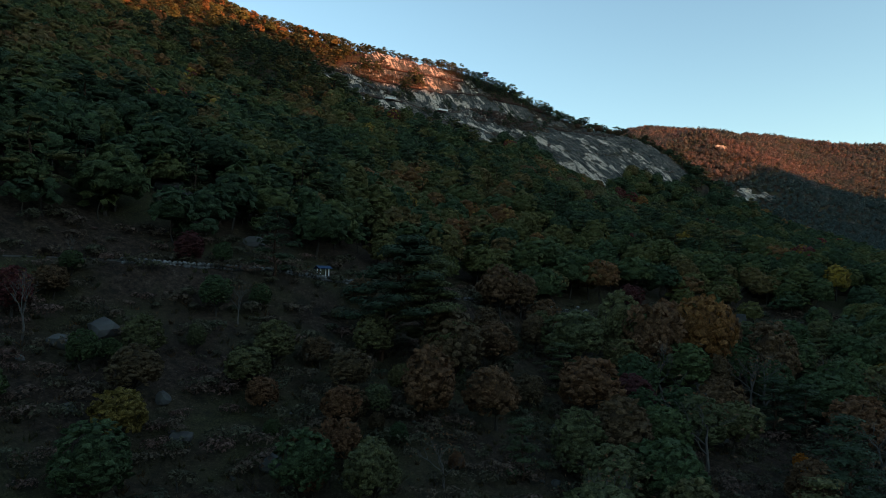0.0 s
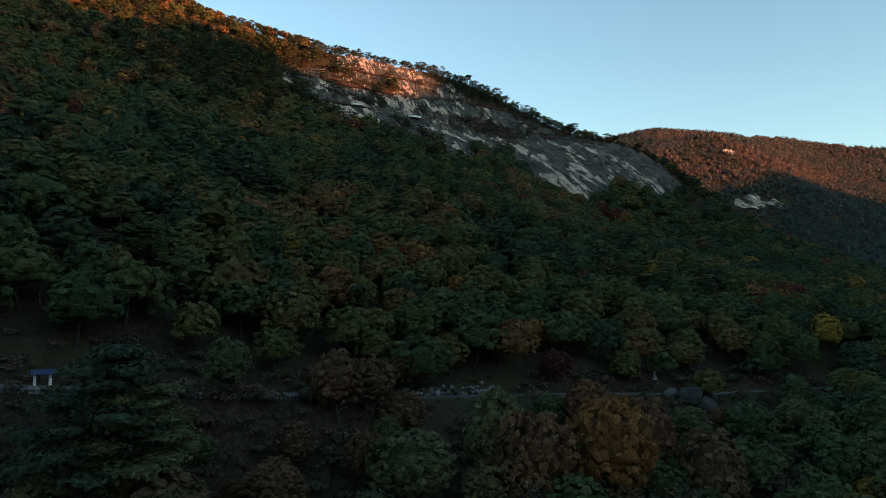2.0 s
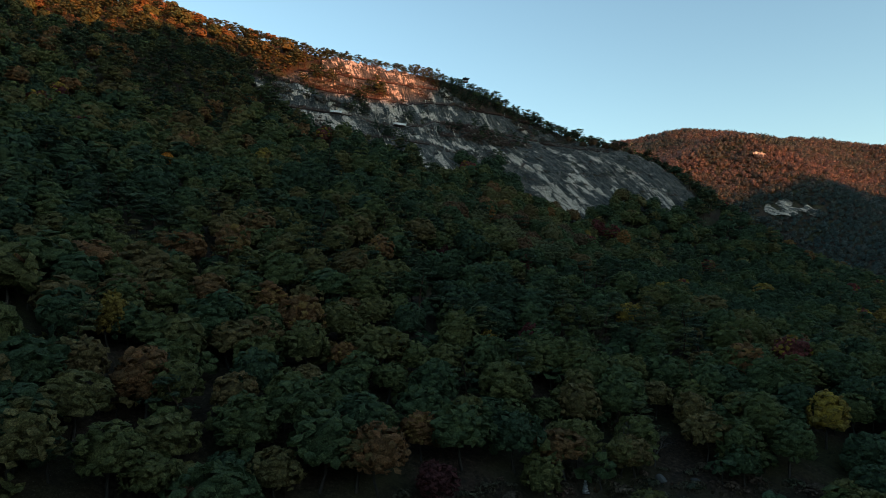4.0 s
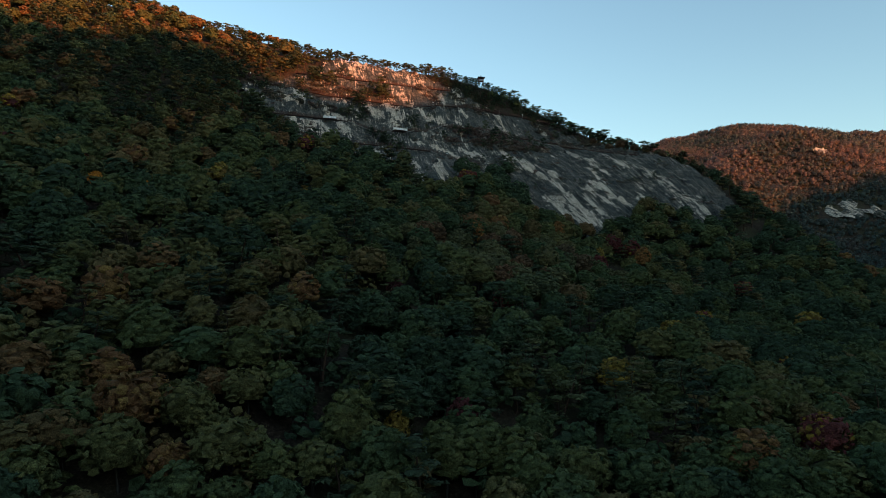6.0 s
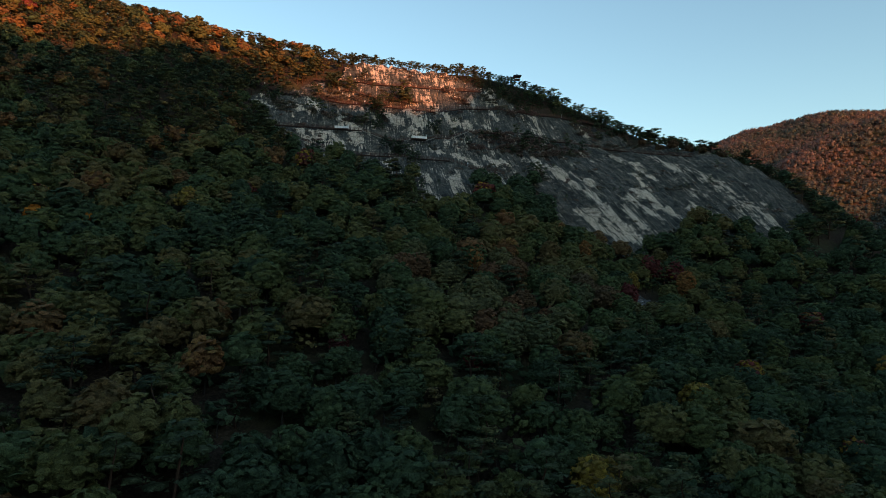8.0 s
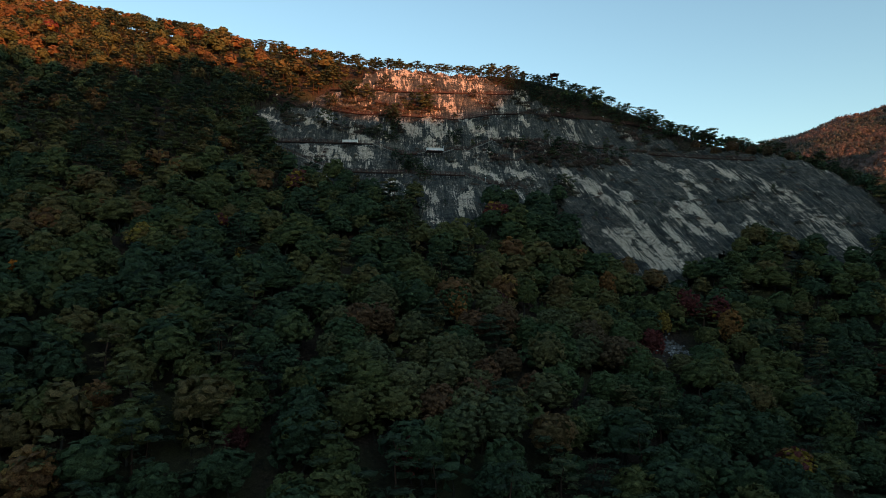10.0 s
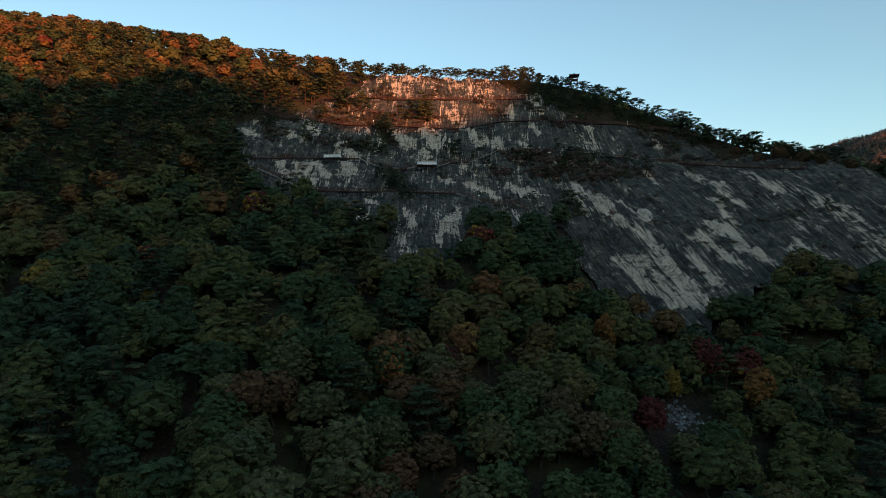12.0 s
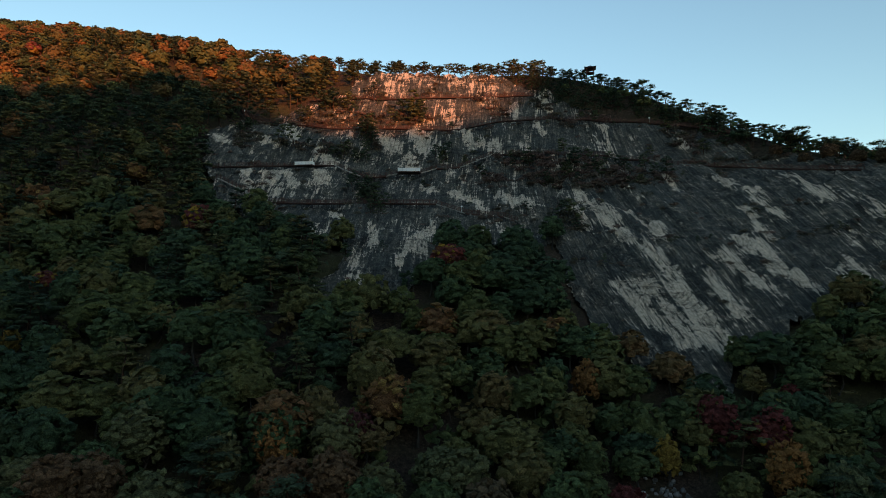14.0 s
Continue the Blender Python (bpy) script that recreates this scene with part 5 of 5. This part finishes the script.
for k in range(46):  # young trees on the open ground below the road
    a, b = scrub.uniform(-52, 6), scrub.uniform(56, 104)
    size = scrub.uniform(0.25, 0.6)
    if b > 98 + 0.72 * (a + 24) or b < 60 - 0.25 * (a + 30):
        continue
    kind = scrub.choice(["dark green", "olive green", "rusty brown", "rusty brown", "dark green"])
    if k % 6 == 0:
        lone("bare_tree", BARES[k % 3], a, b, size * 1.3, size * 1.2, "thin leafless sapling on the open ground", "bare tree", k * 1.1)
    elif k % 5 == 1:
        lone("pine_tree", PINES[k % 4], a, b, size * 1.1, size * 1.1, "young dark pine on the open ground below the road", "pine tree", k * 0.9)
    else:
        lone("broadleaf_tree", CLOSE_KINDS[kind][k % 5], a, b, size * scrub.uniform(1.0, 1.4), size, "young " + kind + " tree on the open ground below the road", "tree", k * 0.7)
lone("broadleaf_tree", CLOSE_KINDS["rusty brown"][1], -1.5, 74, 1.15, 0.95, "pinkish brown oak with thinning leaves", "tree")
lone("broadleaf_tree", CLOSE_KINDS["rusty brown"][3], 6, 78, 1.1, 0.9, "rusty brown oak on the open slope", "tree")
lone("broadleaf_tree", KINDS["rusty brown"][2], 46, 140, 1.35, 1.15, "broad rusty brown oak below the road", "tree")
lone("broadleaf_tree", KINDS["rusty brown"][4], 10, 119, 1.25, 1.1, "broad brown oak on the bank before the road", "tree", 0.7)
lone("broadleaf_tree", KINDS["rusty brown"][0], 14, 123, 1.05, 0.95, "broad brown oak on the bank before the road", "tree", 2.1)
lone("broadleaf_tree", KINDS["olive green"][5], -2, 112, 0.9, 0.8, "olive oak on the bank before the road", "tree", 3.1)
lone("broadleaf_tree", KINDS["yellow"][4], 51, 203, 0.75, 0.85, "bright yellow autumn tree in the green wood", "tree")
lone("broadleaf_tree", KINDS["dark red"][4], 60.5, 211, 1.0, 1.0, "dark red tree beside the yellow one", "tree")
for a, b, w in ((101.7, 381, 1.45), (110, 385.5, 1.35), (93.5, 353, 1.2), (63, 272.5, 1.0), (36.5, 261, 0.85), (23, 266, 0.75), (112, 400, 0.8)):
    lone("broadleaf_tree", KINDS["dark red"][int(w * 10) % 5], a, b, w, w * 0.85, "dark red autumn tree in the green wood", "tree")
lone("broadleaf_tree", KINDS["orange brown"][3], 113, 376, 1.35, 1.25, "orange-brown autumn tree below the rock", "tree")
lone("broadleaf_tree", KINDS["yellow"][2], -9, 316.5, 0.6, 0.8, "small yellow tree in the dark wood", "tree")
for k, (a, b, s) in enumerate(((29, 160, 0.9), (36, 164, 0.8), (60, 172, 0.8), (75, 180, 1.0), (80, 182, 0.9), (53, 118, 0.9), (-42, 66, 0.9), (92, 376, 1.0), (96, 372, 0.9), (-30, 118, 1.0))):
    lone("bare_tree", BARES[k % 3], a, b, s, s, "leafless grey tree with thin branches", "bare tree", k * 1.3)

WINDSWEPT = tree_kind("crown", UMBRELLA_FINE, PINES[0][0].materials[0], PINE_BARK, "trunk")
CREST_PINES = [(-58, 503, 0.7), (-47, 505, 0.75), (-36, 506, 0.7), (-27, 507.5, 0.62), (-17, 508, 0.72), (-9, 509, 0.65), (0, 511, 0.6), (9, 513.5, 0.66), (17, 514.5, 0.7), (25, 515.5, 0.66), (39, 517.5, 0.85), (46, 519, 0.8), (54, 520, 0.9), (63, 520, 0.85), (73, 519.5, 0.8), (82, 518, 0.85), (93, 515, 0.8), (104, 511, 0.85), (113, 508, 1.0), (120, 507, 0.9), (128, 505, 1.1), (135, 504, 1.05), (141, 502, 1.1), (150, 501, 0.95), (160, 499, 1.0), (172, 497, 0.9)]
crest_rng = random.Random(17)
for k, (a, b, s) in enumerate(CREST_PINES):
    if a > 50:
        a, b, s = a + crest_rng.uniform(-4, 4), b + crest_rng.uniform(-7, 1), s * crest_rng.uniform(0.7, 1.25)
    lone("pine_tree", WINDSWEPT[k % 6], a, b, s * 1.1, s * 0.84, "wind-shaped red pine with flat needle pads on the crest", "pine tree", k * 1.7)
BROWN_CREST = [(112, 500, 0.62), (119, 501, 0.72), (127, 499, 0.66), (134, 498, 0.7), (142, 496, 0.6), (103, 503, 0.55)]
for k, (a, b, s) in enumerate(BROWN_CREST):
    lone("broadleaf_tree", KINDS["rusty brown"][k], a, b, s * 1.3, s, "rusty brown oak scrub below the crest pines", "tree", k * 0.9)

# ---- undergrowth ----
x, y = jittered(-75, 110, 40, 182, 2.8)
road_gap, _ = nearest(ROAD, x, y)
keep = (road_gap > 2.6) & (y < np.interp(x, [-75, 5, 75, 126], [75, 134, 180, 190])) & (y > 42 + 0.25 * np.maximum(x, 0)) & (rng.uniform(size=len(x)) > 0.15) & (x > -25 - 0.62 * y + 20) & (x < 0.68 * y + 8)
x, y = x[keep], y[keep]
size = rng.uniform(0.35, 1.25, len(x))
hue = np.clip(0.48 + 0.2 * lattice_noise(x, y, 12, 41) + rng.normal(size=len(x)) * 0.15, 0.05, 0.80)
close = y < 86 + 0.2 * x
for shapes, some in ((BUSH_FINE, close), (BUSH, ~close)):
    planted("undergrowth", shapes, np.stack([x, y, soil(x, y)], axis=1)[some], np.stack([size * 1.2, size], axis=1)[some], hue[some], [BRUSH, BARK], "low brown and olive shrubs on the open slope", "undergrowth")

# brush along the lower verge of the road
verge = along([(a + 2.9 * 0.62, b - 2.9 * 0.78, c) for a, b, c in ROAD[3:6]], 1.1)
verge = verge[rng.uniform(size=len(verge)) < 0.6]
x, y = verge[:, 0] + rng.normal(size=len(verge)) * 0.5, verge[:, 1] + rng.normal(size=len(verge)) * 0.5
size = rng.uniform(0.7, 1.5, len(x))
planted("verge_brush", BUSH, np.stack([x, y, soil(x, y) - 0.2], axis=1), np.stack([size, size], axis=1), np.clip(rng.normal(size=len(x)) * 0.2 + 0.5, 0.05, 0.95), [BRUSH, BARK], "brown and olive brush along the lower verge of the road", "brush")

# dry grass
TUFT = Shape()
for _ in range(9):
    foot, tip = rng.normal(size=3) * [0.14, 0.14, 0], rng.normal(size=3) * [0.28, 0.28, 0.08] + [0, 0, 0.5]
    wide = unit(np.cross(tip, [0.2, 0.4, 0.1])) * 0.05
    TUFT.add([foot - wide, foot + wide, foot + tip], np.array([(0, 1, 2)]), 0)
TUFT.close()
x, y = jittered(-62, 105, 42, 182, 1.7)
road_gap, _ = nearest(ROAD, x, y)
keep = (road_gap > 1.8) & (y < np.interp(x, [-75, 5, 75, 126], [70, 130, 176, 188])) & (y > 44 + 0.3 * np.maximum(x, 0)) & (x > -25 - 0.62 * y + 20) & (x < 0.68 * y + 8) & (lattice_noise(x, y, 7, 51) > -0.25)
x, y = x[keep], y[keep]
size = rng.uniform(0.5, 1.5, len(x))
planted("dry_grass", [TUFT], np.stack([x, y, soil(x, y) - 0.03], axis=1), np.stack([size, size], axis=1), np.clip(0.6 + rng.normal(size=len(x)) * 0.1, 0.3, 0.8), [BROADLEAF, BARK], "tufts of dry grass on the open slope", "grass")

# shrubs and dwarf pines that hold in the ledges of the rock
x, y = jittered(-95, 190, 358, 520, 1.9)
v = 0.423 * x - 0.906 * y
u = 0.906 * x + 0.423 * y
ledge = (v + 4 * lattice_noise(u, v, 26, 14)) / 13.0
ledge = ledge - np.floor(ledge)
spots = [(29, 461, 9), (40, 461, 11), (52, 468, 12), (63, 464, 10), (70, 474, 8), (84, 497, 9), (100, 506, 9), (72, 504, 9), (-25, 444, 6), (-37, 452, 7), (-28, 462, 7), (-52, 452, 9), (-60, 446, 8), (56, 431, 6), (-2, 483, 5), (-24, 482, 5), (30, 489, 8), (42, 500, 8), (-68, 424, 8), (-76, 440, 8), (-48, 431, 5)]
spots += [(-52, 412, 4), (-8, 500, 4), (-30, 492, 7), (120, 509, 6), (150, 506, 6), (26, 456, 8), (53, 456, 8), (39, 452, 8), (-51, 455, 6), (-40, 456, 6), (-30, 458, 6), (-22, 463, 6), (-16, 465, 5), (-66, 417, 5), (-56, 428, 5), (-40, 434, 6), (-31, 436, 6), (-15, 426, 6), (24, 445, 6), (7, 483, 6), (21, 496, 6), (62, 464, 6), (-44, 470, 7)]
dark_spots = [(-34, 449, 3), (-27, 443, 4), (-23, 436, 4), (-30, 432, 3), (0, 412, 5.5), (6, 408, 5), (-7, 417, 5), (-12, 419, 4), (2, 449, 4), (-82, 444, 5), (-55, 454, 3), (-47, 456, 3), (-18, 464, 4), (-3, 465, 3), (59, 478, 4), (48, 500, 4), (14, 381, 4), (-78, 430, 5)]


def closeness(places):
    out = np.zeros(len(x))
    for a, b, r in places:
        out = np.maximum(out, 1 - np.hypot((x - a) / r, (y - b) / (0.75 * r)))
    return out


green, piny = closeness(spots), closeness(dark_spots)
lines = np.min([nearest(w, x, y)[0] for w in WALKS], axis=0)
clump = 0.80 * smooth_step(0.0, 0.45, green) + 0.8 * smooth_step(0.0, 0.4, piny) + 0.55 * (ledge < 0.25) * smooth_step(-0.1, 0.4, lattice_noise(x, y, 17, 42)) * (v < -345) + 0.40 * (lines < 5.0) * smooth_step(-0.3, 0.3, lattice_noise(x, y, 13, 44)) + 0.018
keep = (bareness(x, y) > 0) & (rng.uniform(size=len(x)) < clump) & (lines > 2.0)
x, y, green, piny = x[keep], y[keep], green[keep], piny[keep]
size = rng.uniform(0.5, 1.4, len(x)) * (0.75 + 0.55 * smooth_step(0.0, 0.4, green))
hue = np.clip(0.60 + 0.14 * smooth_step(10, 30, x) * (x < 80) + 0.24 * lattice_noise(x, y, 14, 43) + rng.normal(size=len(x)) * 0.12, 0.1, 0.80)
pine_spot = rng.uniform(size=len(x)) < np.where(piny > 0, 0.75, 0.06)
some = ~pine_spot
size = np.where(pine_spot & (piny > 0), size * 1.35, size)
spot = np.stack([x, y, crag(x, y) - 0.25], axis=1)
planted("rock_shrubs", BUSH_SMALL, spot[some], np.stack([size[some] * 1.15, size[some]], axis=1), hue[some], [BRUSH, BARK], "brown and olive shrubs growing from ledges of the rock", "shrubs")
planted("rock_pines", PINE_LIGHT, spot[pine_spot], np.stack([size[pine_spot] * 0.5, size[pine_spot] * 0.42], axis=1), rng.uniform(0, 0.8, pine_spot.sum()), [NEEDLES, PINE_BARK], "dwarf pines growing from ledges of the rock", "pines")


# ---- far woods ----
def far_tree():
    """A crown seen from a kilometre off."""
    s = Shape()
    way = unit(rng.normal(size=(21, 3)) + [0, -0.25, 0.5])
    clumps(s, np.array([0, 0, 3.0]) + way * [2.7, 2.7, 3.2] * rng.uniform(0.72, 1.15, (21, 1)), unit(way + rng.normal(size=way.shape) * 0.35), 0.74, unit(way + rng.normal(size=way.shape) * 0.2))
    s.add(np.array([0, 0, 2.8]) + DOME_VERTS * [1.8, 1.8, 2.2] * rng.uniform(0.7, 1.1, (len(DOME_VERTS), 1)), DOME_FACES, 0, DOME_VERTS)
    tube(s, [(0, 0, -0.5), (0, 0, 3.0)], [0.2, 0.1], 3)
    return s.close()


def far_seen(x, y):
    """The flanks of the hills behind that face the valley."""
    front = (y > np.interp(x, [240, 300, 350, 425, 500, 600, 700, 800, 900], [900, 720, 600, 570, 660, 800, 950, 1080, 1260])) & (y < np.interp(x, [250, 350, 450, 550, 650, 750, 850], [1250, 1300, 1300, 1300, 1360, 1420, 1480]))
    rear = (y > np.interp(x, [100, 175, 250, 325, 400, 475, 550, 650], [1420, 1260, 1230, 1250, 1290, 1320, 1280, 1350])) & (x < 700)
    return front | rear


FAR_TREES = [far_tree() for _ in range(9)]
spots = []
for lo, hi, step in ((340, 900, 6.6), (900, 1560, 6.2)):
    x, y = jittered(100, 1100, lo, hi, step)
    keep = (x > 0.10 * (y - 60) + 40) & (x < 0.64 * y + 50) & ((y > 560) | (x > np.interp(y, [300, 400, 560], [235, 300, 305]))) & far_seen(x, y)
    spots.append(np.stack([x[keep], y[keep], rng.uniform(0.6, 1.45, keep.sum())], axis=1))
x, y, size = np.concatenate(spots).T
off = np.minimum(np.hypot((x - 412) / 33, (y - 877) / 14), np.hypot((x - 418) / 10, (y - 983) / 6))
keep = off + 0.3 * lattice_noise(x, y, 15, 33) > 1
x, y, size = x[keep], y[keep], size[keep]
z = soil(x, y)
# autumn brown heights; shade put into the greener hue of the lower slopes
unshaded = smooth_step(205, 255, z)
hue = np.clip(0.22 + 0.30 * unshaded + (0.08 + 0.18 * unshaded) * lattice_noise(x, y, 90, 31) + 0.12 * lattice_noise(x, y, 25, 32) + rng.normal(size=len(x)) * 0.10, 0.02, 0.98)
planted("far_wood", FAR_TREES, np.stack([x, y, z - 0.5], axis=1), np.stack([size * 1.2, size * 1.1], axis=1), hue, [FAR_FOLIAGE, BARK], "distant autumn woods covering the hills behind", "wood")


# bare rock showing through the far woods
for a, b, half, deep, seed in ((412, 877, 34, 15, 61), (418, 983, 10, 7, 62)):
    gx, gy = np.arange(a - half, a + half + 1, 1.6), np.arange(b - deep, b + deep + 1, 1.6)
    verts, quads = sheet(gx, gy, lambda p, q: soil(p, q) + 1.4 + 2.6 * lattice_noise(p, q, 9, seed) + 1.6 * lattice_noise(p, q, 4, seed + 5))
    mid = verts[quads].mean(axis=1)
    shape = np.hypot((mid[:, 0] - a) / half, (mid[:, 1] - b) / deep) + 0.35 * lattice_noise(mid[:, 0], mid[:, 1], 11, seed + 9)
    quads = quads[shape < 0.9]
    used, index = np.unique(quads, return_inverse=True)
    outcrop = new("rock_outcrop", mesh_of("rock_outcrop", verts[used], [index.reshape(-1, 4)], [GRANITE], smooth=False))
    outcrop.data.attributes.new("bare", "FLOAT", "POINT").data.foreach_set("value", np.full(len(used), 0.55, np.float32))
    set_fall(outcrop.data)
    tagged(outcrop, "pale broken rock outcrop showing through distant woods", "outcrop", "far outcrops")
